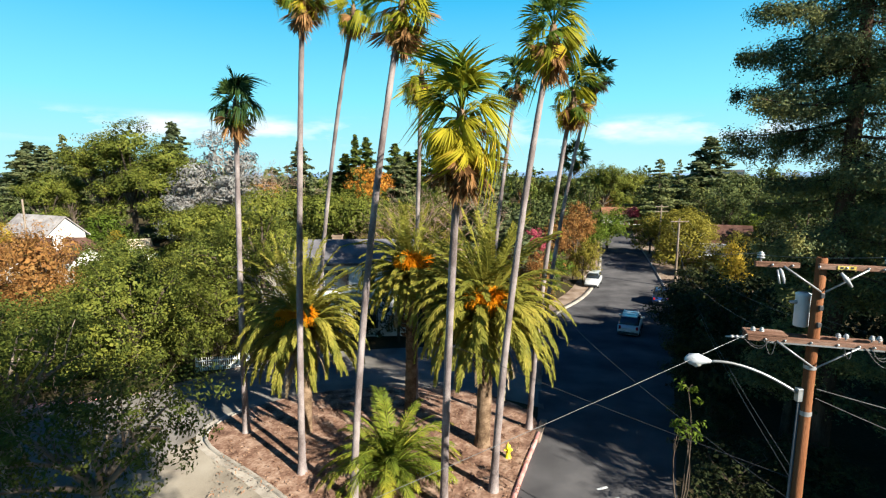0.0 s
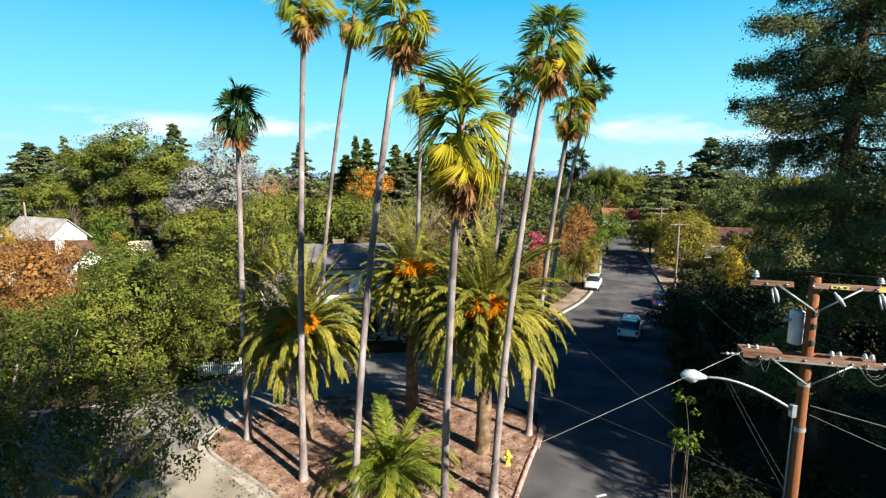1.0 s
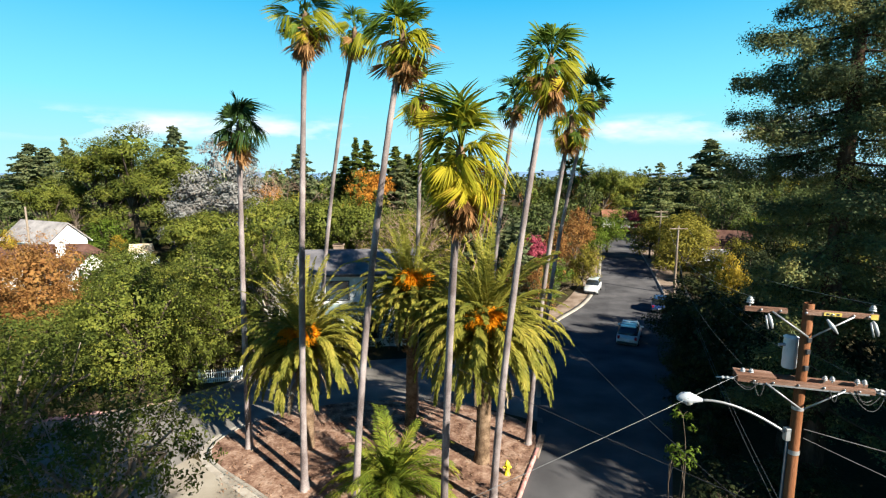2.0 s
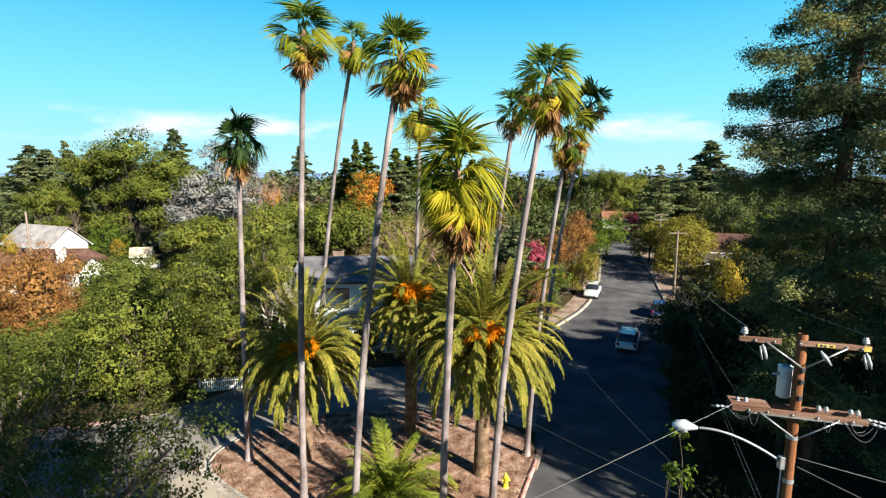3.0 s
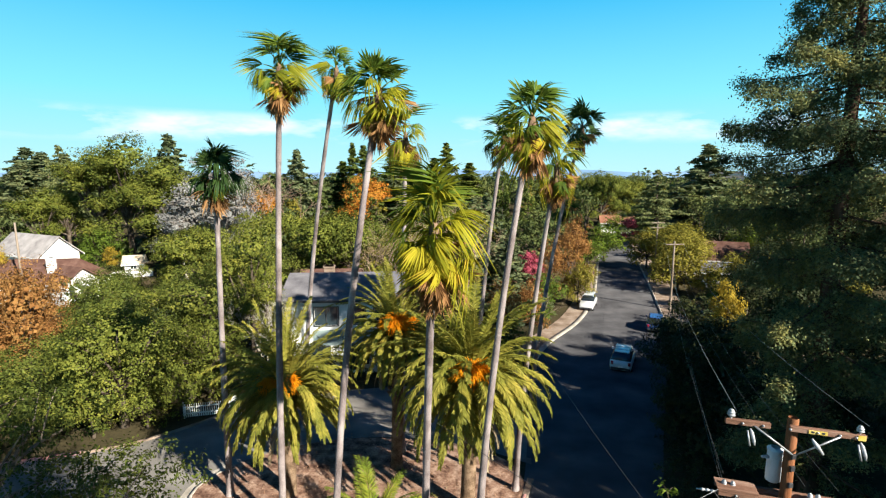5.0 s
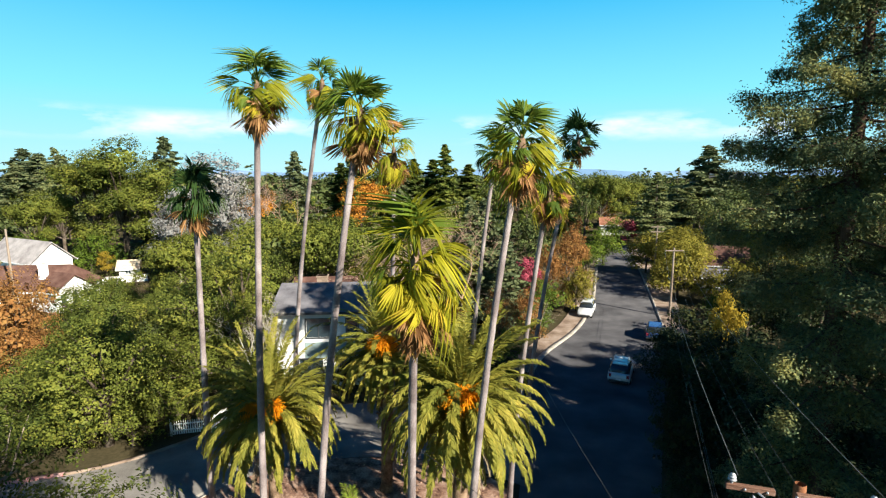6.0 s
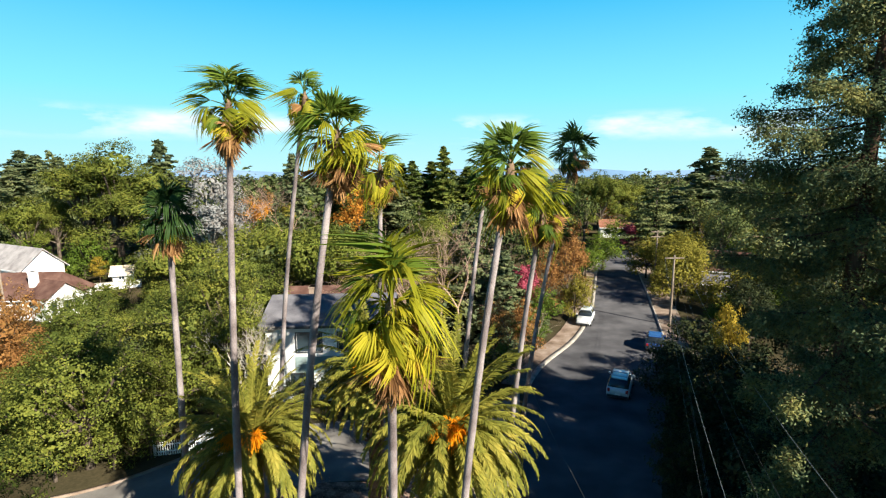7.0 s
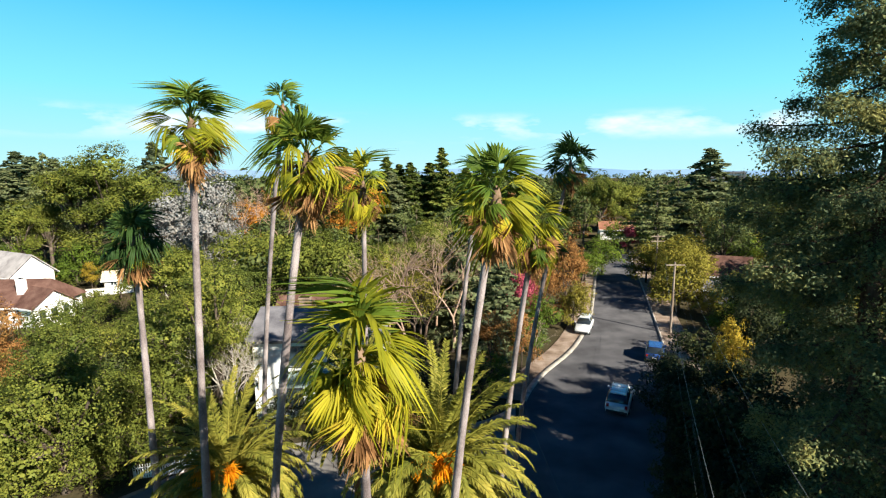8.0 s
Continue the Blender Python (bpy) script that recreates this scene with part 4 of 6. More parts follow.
def twig_tree(name, rng, height, material, label, depth=5, trunk_r=0.14, spread=38):
    """A leafless tree that forks again and again."""
    ob = thing(name, pose(0, 0, 0), label, "tree", "trees")
    pieces = []

    def grow(p, d, ln, r, level):
        e = p + d * ln
        mid = (p + e) / 2 + rng.normal(0, 0.06 * ln, 3)
        pieces.append(tube_arrays(bezier(p, mid, e, 4), np.linspace(r, r * 0.62, 4), 5 if level > 2 else 3, False))
        if level == 0:
            return
        for _ in range(3 if rng.uniform() < 0.6 else 2):
            ax = np.cross(d, rng.normal(0, 1, 3))
            ax /= np.linalg.norm(ax)
            ang = radians(rng.uniform(spread * 0.4, spread * 1.3))
            nd = d * math.cos(ang) + np.cross(ax, d) * math.sin(ang)
            nd[2] += 0.08
            nd /= np.linalg.norm(nd)
            grow(e, nd, ln * rng.uniform(0.62, 0.86), r * 0.6, level - 1)

    grow(np.array([0, 0, -0.1]), np.array([0, 0, 1.0]), height * 0.27, trunk_r, depth)
    v, q = join_arrays(pieces)
    part("branch_crown", quads_mesh("branch_crown", v, q, material, True), ob)
    return ob


def put(ob, x, y, turn=0.0, sx=1.0, sz=None, label=""):
    """A copy of a tree at its place on the ground."""
    got = copy_thing(ob, pose(x, y, gz(y), 0, 0, turn) @ Matrix.Diagonal((sx, sx, sz or sx, 1)))
    if label:
        tagged(got, label)
    return got


def first(ob, x, y, turn=0.0, sx=1.0, sz=None):
    ob.matrix_basis = pose(x, y, gz(y), 0, 0, turn) @ Matrix.Diagonal((sx, sx, sz or sx, 1))
    return ob


rng = np.random.default_rng(33)
# the great conifer on the right, with boughs almost to the ground
redwood = first(plumed_conifer("redwood", rng, 30.0, 4.75, M_REDWOOD, "huge dark redwood with layered drooping boughs", M_REDBARK), 15.8, 19.6, 20)
# unseen conifers farther right, added to throw shade over the road
dim = first(conifer("redwood", rng, 30, 7.8, M_REDWOOD, "tall unseen redwood added to shade the road", 26, 6, 85, 1.25, 0.6, 0.12, M_REDBARK, 0.06, 0.5, 0.5, 1.2, ragged=0.4), 37.0, 17.0, 100)
put(dim, 38.0, 1.5, 220)
# tall unseen grove beside and behind, added to shade the road and nearby trees
grove = first(broad_tree("grove_tree", rng, 21.0, 5.0, M_SHADEOAK, "tall dense evergreen out of view, added to cast shade", 150, 22, 0.5, 15, core=0.3, low=0.2), 27.5, 9.0, 0, 1.0, 1.2)
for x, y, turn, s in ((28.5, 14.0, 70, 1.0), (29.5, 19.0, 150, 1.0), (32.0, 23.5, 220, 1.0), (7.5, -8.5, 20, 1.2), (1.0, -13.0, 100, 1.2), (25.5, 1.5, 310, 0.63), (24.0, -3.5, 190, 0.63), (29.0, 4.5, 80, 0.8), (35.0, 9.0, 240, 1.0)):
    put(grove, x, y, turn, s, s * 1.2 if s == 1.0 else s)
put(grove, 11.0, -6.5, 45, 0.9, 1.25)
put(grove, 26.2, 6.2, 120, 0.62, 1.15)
# live oaks of the left bank
oak_a = first(broad_tree("oak_tree", rng, 9.6, 5.6, M_OAK, "broad live oak with dense dark green crown", 380, 28, 0.15, 15, core=0.12, low=0.3, clump_r=0.62, broad=0.75), -18.2, 40.5)
oak_b = first(broad_tree("oak_tree", rng, 8.4, 5.0, M_OAKOLIVE, "rounded olive-green oak in the sun", 380, 28, 0.14, 15, low=0.22, core=0.12, clump_r=0.55, broad=0.75), -19.6, 30.4, 0, 1.0)
oak_c = first(broad_tree("oak_tree", rng, 9.0, 4.6, M_OAK, "dense green oak beside the street", 360, 28, 0.14, 14, low=0.22, core=0.12, clump_r=0.55, broad=0.75), -24.5, 37.0)
for tree, x, y, turn, s, tall in (
    (oak_b, -27.5, 28.6, 80, 0.8, 0.55), (oak_c, -30.0, 32.5, 140, 0.6, 0.5), (oak_a, -30.0, 45.5, 200, 0.78, 0.88), (oak_c, -22.6, 47.0, 30, 1.08, 0.95),
    (oak_b, -14.6, 45.5, 250, 1.12, 1.12), (oak_b, -16.8, 36.6, 310, 0.75, 0.8), (oak_c, -21.6, 33.2, 70, 0.9, 0.9), (oak_b, -33.0, 24.5, 210, 0.8, 0.6), (oak_a, -39.0, 39.0, 300, 0.6, 0.5),
    (oak_b, -34.0, 49.0, 20, 0.8, 0.85), (oak_c, -28.0, 52.0, 190, 0.85, 0.7), (oak_a, -20.5, 55.5, 110, 1.1, 1.05), (oak_b, -25.6, 41.8, 170, 0.9, 0.85), (oak_a, -24.6, 30.8, 20, 0.62, 0.62),
):
    put(tree, x, y, turn, s, tall)
# evergreens on the right, below the redwood, leaves coloured darker for shade
shade_a = first(broad_tree("evergreen_tree", rng, 9.6, 5.6, M_SHADEOAK, "evergreen tree with leaf colour darkened as shade", 130, 24, 0.38, 9, core=0.2, low=0.3), 16.6, 22.6, 45, 0.74)
shade_c = first(broad_tree("evergreen_tree", rng, 9.0, 4.8, M_SHADEOAK, "dense evergreen with leaf colour darkened as shade", 125, 24, 0.38, 8, core=0.2, low=0.25), 19.0, 29.5, 120, 0.82)
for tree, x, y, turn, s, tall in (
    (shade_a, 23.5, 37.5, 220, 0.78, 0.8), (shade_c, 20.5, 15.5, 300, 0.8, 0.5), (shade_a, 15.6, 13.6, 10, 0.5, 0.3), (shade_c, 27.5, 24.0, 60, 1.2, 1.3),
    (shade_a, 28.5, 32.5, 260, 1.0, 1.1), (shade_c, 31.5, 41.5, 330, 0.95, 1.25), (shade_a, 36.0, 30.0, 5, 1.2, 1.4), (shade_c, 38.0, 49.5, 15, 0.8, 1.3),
    # the two of double height stand out of view, stretched to cast shade
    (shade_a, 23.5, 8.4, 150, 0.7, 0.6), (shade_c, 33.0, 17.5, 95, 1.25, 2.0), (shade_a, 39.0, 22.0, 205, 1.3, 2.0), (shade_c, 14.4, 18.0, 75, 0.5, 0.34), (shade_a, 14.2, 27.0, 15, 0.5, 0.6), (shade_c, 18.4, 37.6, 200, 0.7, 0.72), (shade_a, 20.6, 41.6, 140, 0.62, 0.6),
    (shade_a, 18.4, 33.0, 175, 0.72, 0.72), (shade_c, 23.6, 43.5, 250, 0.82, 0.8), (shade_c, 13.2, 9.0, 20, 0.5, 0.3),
    # at (-20.8, 36.8) and (-24.4, 50.5): dark crowns standing in for palm shadows
    # first three of this row: unseen, added behind the camera to block skylight
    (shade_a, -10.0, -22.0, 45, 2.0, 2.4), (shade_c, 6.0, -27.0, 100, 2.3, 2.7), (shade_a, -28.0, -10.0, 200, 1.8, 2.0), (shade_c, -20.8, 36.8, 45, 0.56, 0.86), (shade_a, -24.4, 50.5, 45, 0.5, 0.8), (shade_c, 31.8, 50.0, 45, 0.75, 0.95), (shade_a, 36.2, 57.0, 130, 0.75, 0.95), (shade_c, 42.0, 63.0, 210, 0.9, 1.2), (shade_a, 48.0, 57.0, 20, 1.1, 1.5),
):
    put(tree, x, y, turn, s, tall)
# near tree below the camera on the left, thin leaves against the bright street
near = broad_tree("street_tree", rng, 6.0, 4.4, M_OAK, "dark small-leaved street tree with pale forked trunk", 265, 30, 0.15, 11, M_GREYPOLE, 0.2, 0.45, 0.0, 0.42)
first(near, -11.8, 15.6, 0, 1.08, 1.15)
put(near, -17.4, 18.4, 130, 1.05, 1.2)
put(near, -16.0, 10.5, 230, 1.0, 1.1)
# middle distance
pine = first(broad_tree("pine_tree", rng, 24.0, 7.0, M_OAKOLIVE, "tall spreading pine with rounded green boughs", 330, 30, 0.38, 14, None, 0.45, 1.2, 0.4, 0.22), -59.5, 96, 0, 1.2, 1.03)
put(pine, -76, 102, 120, 0.62)
put(pine, -51, 93, 200, 0.95, 0.82)
put(pine, -67.5, 100, 20, 1.0, 0.92)
put(pine, -70, 88, 60, 0.6)
silver = first(broad_tree("silver_tree", rng, 16.5, 6.0, M_SILVER, "tall silvery grey-leaved tree with feathery boughs", 240, 36, 0.36, 16, M_PALEBARK, 0.3, 0.9, 0.2, 0.15), -35.0, 80, 0, 1.25, 1.26)
put(silver, -30.0, 77, 100, 0.62, 0.7)
put(silver, -40.5, 79, 200, 0.7, 0.62)
deodar = first(conifer("cedar_tree", rng, 24.5, 8.5, M_DEODAR, "layered cedar with wide flat boughs", 15, 7, 150, 0.75, 0.42, 0.02, bare=0.12, trunk_r=0.4, taper=0.85, flat=0.5, ragged=0.4), -93.7, 125, 0)
put(deodar, 50.5, 117, 40, 1.2, 0.74)
put(deodar, 78, 166, 90, 0.75, 0.8)
put(deodar, -118, 152, 210, 0.9)
put(deodar, -86, 128, 130, 0.6, 0.7)
spire = first(conifer("conifer", rng, 25, 3.6, M_PINE, "tall narrow dark conifer", 30, 7, 60, 0.8, 0.42, 0.2, bare=0.04, taper=0.75, flat=0.7, ragged=0.3), -26.0, 150, 0, 1.5, 1.04)
put(spire, -23.2, 153, 40, 1.45, 0.98)
put(spire, -14.3, 150, 90, 1.6, 0.9)
put(spire, -11.0, 155, 10, 1.7, 0.82)
put(spire, -30.5, 158, 10, 1.7, 0.8)
put(spire, 1.7, 150, 50, 1.5, 1.0)
put(spire, -2.0, 158, 50, 1.9, 0.84)
put(spire, -7.6, 152, 75, 1.6, 0.84)
put(spire, 9.0, 158, 140, 1.9, 0.78)
fir = first(conifer("fir_tree", rng, 22, 5.6, M_CEDAR, "broad pointed green conifer", 22, 7, 62, 0.85, 0.5, 0.16, bare=0.04, taper=0.8, flat=0.8, ragged=0.3), -42, 148, 0, 1.8, 1.1)
put(fir, -58.5, 110, 60, 1.1, 1.06)
put(fir, 79.2, 150, 30, 1.8, 1.06)
put(fir, -12, 142, 90, 1.2, 0.8)
put(fir, 4.4, 60, 70, 0.61, 0.62)
put(fir, 8.5, 57, 200, 0.50, 0.42)
put(fir, 6.6, 66, 120, 0.66, 0.6)
put(fir, -150, 190, 20, 1.86, 1.05)
put(fir, -128, 172, 20, 1.55, 1.0)
put(fir, -168, 205, 70, 2.02, 1.15)
put(fir, -112, 135, 100, 1.4, 0.85)
# oaks behind the house
oak_mid = first(broad_tree("oak_tree", rng, 12.6, 6.8, M_OAKOLIVE, "large green oak behind the house", 260, 44, 0.27, 10, low=0.3, core=0.4, clump_r=0.95, broad=0.65), -11.5, 60, 0)
put(oak_mid, -21, 66, 80, 0.98)
put(oak_mid, -4.5, 66, 170, 0.86)
put(oak_mid, -30, 62, 250, 0.85)
put(oak_mid, 1.5, 78, 20, 0.98)
put(oak_mid, 48.1, 150, 60, 1.15, 1.4, label="large round grey-green oak beyond the road")
put(oak_mid, 60, 160, 150, 1.1, 1.2, label="large round grey-green oak beyond the road")
put(oak_mid, 38.2, 162, 210, 0.95, 1.05, label="large round grey-green oak beyond the road")
# autumn trees
russet = first(broad_tree("autumn_tree", rng, 9.6, 3.6, M_RUSSET, "russet autumn street tree turning yellow below", 120, 21, 0.3, 10, None, 0.14, 0.62, 0.15, 0.22), 17.8, 66.6, 0, 0.85, 1.08)
put(russet, 20.2, 73, 90, 0.85, 1.0)
put(russet, 14.8, 64.5, 40, 0.7, 0.85)
ochre = first(broad_tree("autumn_tree", rng, 7.2, 4.6, M_OCHRE, "ochre green street tree in autumn leaf", 130, 21, 0.32, 11, None, 0.15, 0.7, 0.2, 0.25), 37.4, 77, 0, 1.15)
put(ochre, 34.4, 70.5, 130, 0.95)
put(ochre, 40.5, 81, 300, 1.1)
put(ochre, 37.0, 88, 40, 0.9)
put(ochre, 41.5, 86, 220, 0.95)
put(ochre, 18.2, 63.6, 70, 0.5, 0.72, label="golden yellow street tree beside the parked car")
crimson = first(broad_tree("autumn_tree", rng, 8.0, 3.0, M_CRIMSON, "crimson autumn tree beside the garden", 90, 34, 0.26, 7, None, 0.12, 0.6, 0.4, 0.25), 11.3, 62, 0, 0.75, 0.95)
put(crimson, 45, 118, 20, 0.9)
yellow = first(broad_tree("autumn_tree", rng, 6.4, 2.4, M_YELLOW, "small yellow-leaved tree in a gap of sunlight", 60, 34, 0.24, 6, None, 0.1, 0.5, 0.2, 0.35), 23.0, 38.5, 0, 0.62, 1.3)
orange = first(broad_tree("autumn_tree", rng, 8.4, 4.2, M_ORANGE, "bright orange autumn tree in a garden", 150, 26, 0.26, 10, None, 0.14, 0.65, 0.2, 0.2), -44, 122, 60, 1.5)
tawny = first(broad_tree("autumn_tree", rng, 8.4, 4.2, M_RUSSET, "tawny orange autumn tree in a garden", 230, 28, 0.17, 10, None, 0.14, 0.6, 0.2, 0.2), -31.2, 37.4, 0, 0.95, 1.08)
put(tawny, -33.4, 40.6, 160, 0.9, 1.1)
put(tawny, -36.4, 41.5, 100, 0.95, 1.05)
put(tawny, -35.2, 36.5, 200, 0.85, 1.0)
put(orange, -20, 130, 20, 1.3)
put(russet, 6.5, 47.4, 200, 0.62, 0.68)
put(russet, 9.8, 50.5, 100, 0.6)
put(russet, -93, 96, 10, 1.35)
hedge = first(broad_tree("garden_tree", rng, 7.4, 5.2, M_BRIGHT, "bright green rounded tree at the end of the road", 125, 20, 0.36, 10, low=0.25, core=0.15), 32.0, 96, 0)
put(hedge, 27.0, 90, 60, 0.7)
put(hedge, 54.5, 134, 60, 0.9, 0.85)
put(hedge, 46.5, 131, 150, 0.95, 0.95)
put(hedge, 51.5, 128, 20, 0.85, 0.85)
put(hedge, -61, 88, 130, 1.0)
put(hedge, -69, 86, 20, 1.05)
put(hedge, 10.8, 55.5, 200, 0.5)
first(broad_tree("garden_tree", rng, 12.6, 3.4, M_OAKOLIVE, "rounded bright green tree beside the grey house", 260, 34, 0.15, 10, low=0.4, core=0.3, clump_r=0.5), -14.4, 39.2, 30)
put(hedge, 13.2, 60.6, 20, 0.7)
put(hedge, 6.0, 44.5, 120, 0.5)
# bare and half-bare trees
bare = first(twig_tree("bare_tree", rng, 7.6, M_PALEBARK, "leafless grey tree with a haze of twigs", 6, 0.16), -13.4, 38.0, 0)
put(bare, -12.4, 36.4, 120, 0.95)
put(bare, -14.6, 40.5, 220, 1.1)
put(bare, -11.9, 40.0, 300, 1.0)
thicket = first(twig_tree("bare_tree", rng, 14.5, M_DRYTWIG, "half-bare brown tree with fine twigs", 6, 0.2, 36), 0.5, 52.5, 0)
put(thicket, -3.5, 55, 100, 0.92)
put(thicket, 3.2, 55.5, 210, 1.0)
put(thicket, -1.5, 50.5, 300, 0.85)
put(thicket, -5.6, 52.5, 30, 0.8)
put(thicket, 1.5, 58.5, 60, 0.95)
put(thicket, -43, 112, 150, 1.25)
put(thicket, -37, 108, 250, 1.15)
put(thicket, -31, 106, 20, 1.15)
amber = first(broad_tree("autumn_tree", rng, 11.0, 4.4, M_OCHRE, "thin yellow-brown autumn tree behind the palms", 90, 26, 0.24, 8, None, 0.16, 0.8, 0.0, 0.3), -5.0, 57.5, 0)
put(amber, -0.5, 60, 100, 0.9)
put(amber, 3.0, 60.5, 200, 0.95)
put(amber, -1.0, 56.5, 300, 0.8)
put(amber, -7.5, 58.0, 40, 0.85)
small_tree = first(twig_tree("bare_tree", rng, 4.6, M_GREYPOLE, "small bare street tree on the pavement", 5, 0.07), 11.6, 53.2, 0)
# the shrub takes the same leaf colour, darkened for shade
shrub = broad_tree("garden_shrub", rng, 3.4, 2.0, M_SHADEOAK, "evergreen garden shrub with leaf colour darkened as shade", 44, 20, 0.21, 6, core=0.12, low=0.2, under=-0.9)
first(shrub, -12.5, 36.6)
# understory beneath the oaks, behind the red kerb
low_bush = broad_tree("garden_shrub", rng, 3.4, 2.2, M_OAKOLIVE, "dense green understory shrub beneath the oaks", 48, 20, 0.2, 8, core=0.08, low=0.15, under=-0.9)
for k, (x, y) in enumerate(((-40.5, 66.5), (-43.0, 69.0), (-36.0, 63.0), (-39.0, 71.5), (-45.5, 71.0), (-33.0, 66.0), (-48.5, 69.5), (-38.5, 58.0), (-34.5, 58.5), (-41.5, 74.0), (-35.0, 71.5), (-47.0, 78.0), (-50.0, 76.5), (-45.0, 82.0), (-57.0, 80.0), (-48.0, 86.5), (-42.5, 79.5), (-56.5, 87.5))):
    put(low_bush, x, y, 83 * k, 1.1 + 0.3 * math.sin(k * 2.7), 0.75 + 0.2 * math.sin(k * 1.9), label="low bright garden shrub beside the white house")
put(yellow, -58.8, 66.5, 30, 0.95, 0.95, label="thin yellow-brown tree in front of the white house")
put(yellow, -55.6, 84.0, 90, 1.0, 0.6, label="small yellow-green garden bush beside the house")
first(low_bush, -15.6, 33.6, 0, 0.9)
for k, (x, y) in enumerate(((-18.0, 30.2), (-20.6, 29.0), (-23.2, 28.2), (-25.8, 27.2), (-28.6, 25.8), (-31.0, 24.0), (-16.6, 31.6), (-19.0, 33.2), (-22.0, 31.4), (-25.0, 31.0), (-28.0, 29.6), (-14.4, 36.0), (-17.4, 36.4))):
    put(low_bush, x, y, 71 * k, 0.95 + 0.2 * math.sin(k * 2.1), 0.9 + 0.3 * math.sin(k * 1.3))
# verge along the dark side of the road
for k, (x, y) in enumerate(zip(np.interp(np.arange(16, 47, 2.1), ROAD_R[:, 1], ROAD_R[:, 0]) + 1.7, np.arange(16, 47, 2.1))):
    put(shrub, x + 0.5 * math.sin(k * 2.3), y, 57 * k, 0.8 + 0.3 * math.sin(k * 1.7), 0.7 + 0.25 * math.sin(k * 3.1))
# dark shrubs between the side street and the house
for x, y, turn, sc in ((-9.4, 38.0, 70, 0.9), (-6.6, 38.6, 150, 1.0), (-3.6, 38.8, 220, 1.15), (-0.8, 39.4, 300, 1.1), (2.2, 40.2, 20, 1.2), (5.0, 41.6, 90, 1.1), (0.8, 43.0, 130, 1.5)):
    put(shrub, x, y, turn, sc)
# gardens beyond the road's far verge
for tree, x, y, turn, sc in ((hedge, 36.0, 60.5, 30, 0.6), (ochre, 38.5, 65.5, 80, 0.8), (hedge, 34.2, 55.0, 110, 0.5), (hedge, 41.0, 58.0, 190, 0.75), (ochre, 45.5, 67.0, 10, 0.8), (hedge, 49.0, 76.0, 60, 0.8),
                             (hedge, 55, 92, 130, 1.0), (ochre, 60, 103, 200, 1.2), (hedge, 66, 112, 300, 1.2), (ochre, 56, 84, 90, 0.9), (hedge, 62, 94, 10, 1.1)):
    put(tree, x, y, turn, sc, label="garden tree turning yellow-green beside the road" if tree is ochre else "rounded green garden tree beyond the verge")
# evergreen garden trees behind the redwood
dusky = first(broad_tree("garden_tree", rng, 13.0, 5.4, M_FAROAK, "tall sober green garden tree beyond the verge", 110, 22, 0.42, 10, low=0.3, core=0.15), 52, 92, 0)
for x, y, turn, sc, tall in ((58, 100, 70, 1.15, 1.15), (58, 82, 130, 1.0, 1.0), (53, 72, 200, 0.95, 0.9), (67, 106, 260, 1.2, 1.25), (72, 92, 310, 1.2, 1.2)):
    put(dusky, x, y, turn, sc, tall)
# slim young tree between road and pole
sapling = first(broad_tree("young_tree", rng, 6.7, 0.62, M_BRIGHT, "slim young tree with sparse bright green leaves", 16, 14, 0.16, 4, None, 0.05, 0.2, 0.0, 0.72), 7.5, 14.4, 0)

# filler trees of the suburb out to the skyline
mid_kinds = [
    broad_tree("suburb_tree", rng, 11.0, 5.4, M_FAROAK, "dark green tree in the distant suburb", 34, 13, 0.85, 9, clump_r=1.2, core=0.04, boughs=0),
    broad_tree("suburb_tree", rng, 10.0, 5.0, M_FAROAK, "deep green tree in the distant suburb", 34, 13, 0.85, 9, clump_r=1.1, core=0.04, boughs=0),
    broad_tree("suburb_tree", rng, 9.5, 4.6, M_OAK, "green garden tree in the distant suburb", 34, 13, 0.8, 9, clump_r=1.0, core=0.04, boughs=0),
    broad_tree("suburb_tree", rng, 9.0, 4.2, M_OCHRE, "yellow-brown autumn tree in the distant suburb", 34, 13, 0.72, 8, clump_r=1.0, core=0.04, boughs=0),
    broad_tree("suburb_tree", rng, 9.0, 4.0, M_RUSSET, "russet autumn tree in the distant suburb", 34, 13, 0.72, 8, clump_r=1.0, core=0.04, boughs=0),
    cone_tree("suburb_conifer", rng, 17, 3.6, M_PINE, "dark conifer in the distant suburb", 10, 4, 100, 18, 0.8, 0.65, 0.8, clump_r=0.8),
]
for k, tree in enumerate(mid_kinds):
    first(tree, -30 + 26 * k, 205 + 6 * k)


def keep_clear(x, y):
    """Free of the road, the houses and the trees that have places of their own."""
    mid = np.interp(y, ROAD_L[:, 1], (ROAD_L[:, 0] + ROAD_R[:, 0]) / 2)
    if y < 128 and abs(x - mid) < 9.5:
        return False
    for hx, hy, hr in ((-8, 44, 9), (-50, 68, 14), (47, 83, 9), (50, 140, 12), (50, 119, 12), (45, 106, 9), (79, 150, 9), (-28, 70, 0), (-36, 79, 8), (-63, 97, 9), (28, 28, 12), (40, 76, 13), (45, 72, 15), (-1, 55, 11), (-38, 60, 13), (-31, 66, 7), (-33.5, 73, 7), (-57, 86, 7), (-50, 80, 8), (-53, 86, 7), (-45, 70, 9)):
        if math.hypot(x - hx, y - hy) < hr:
            return False
    return True


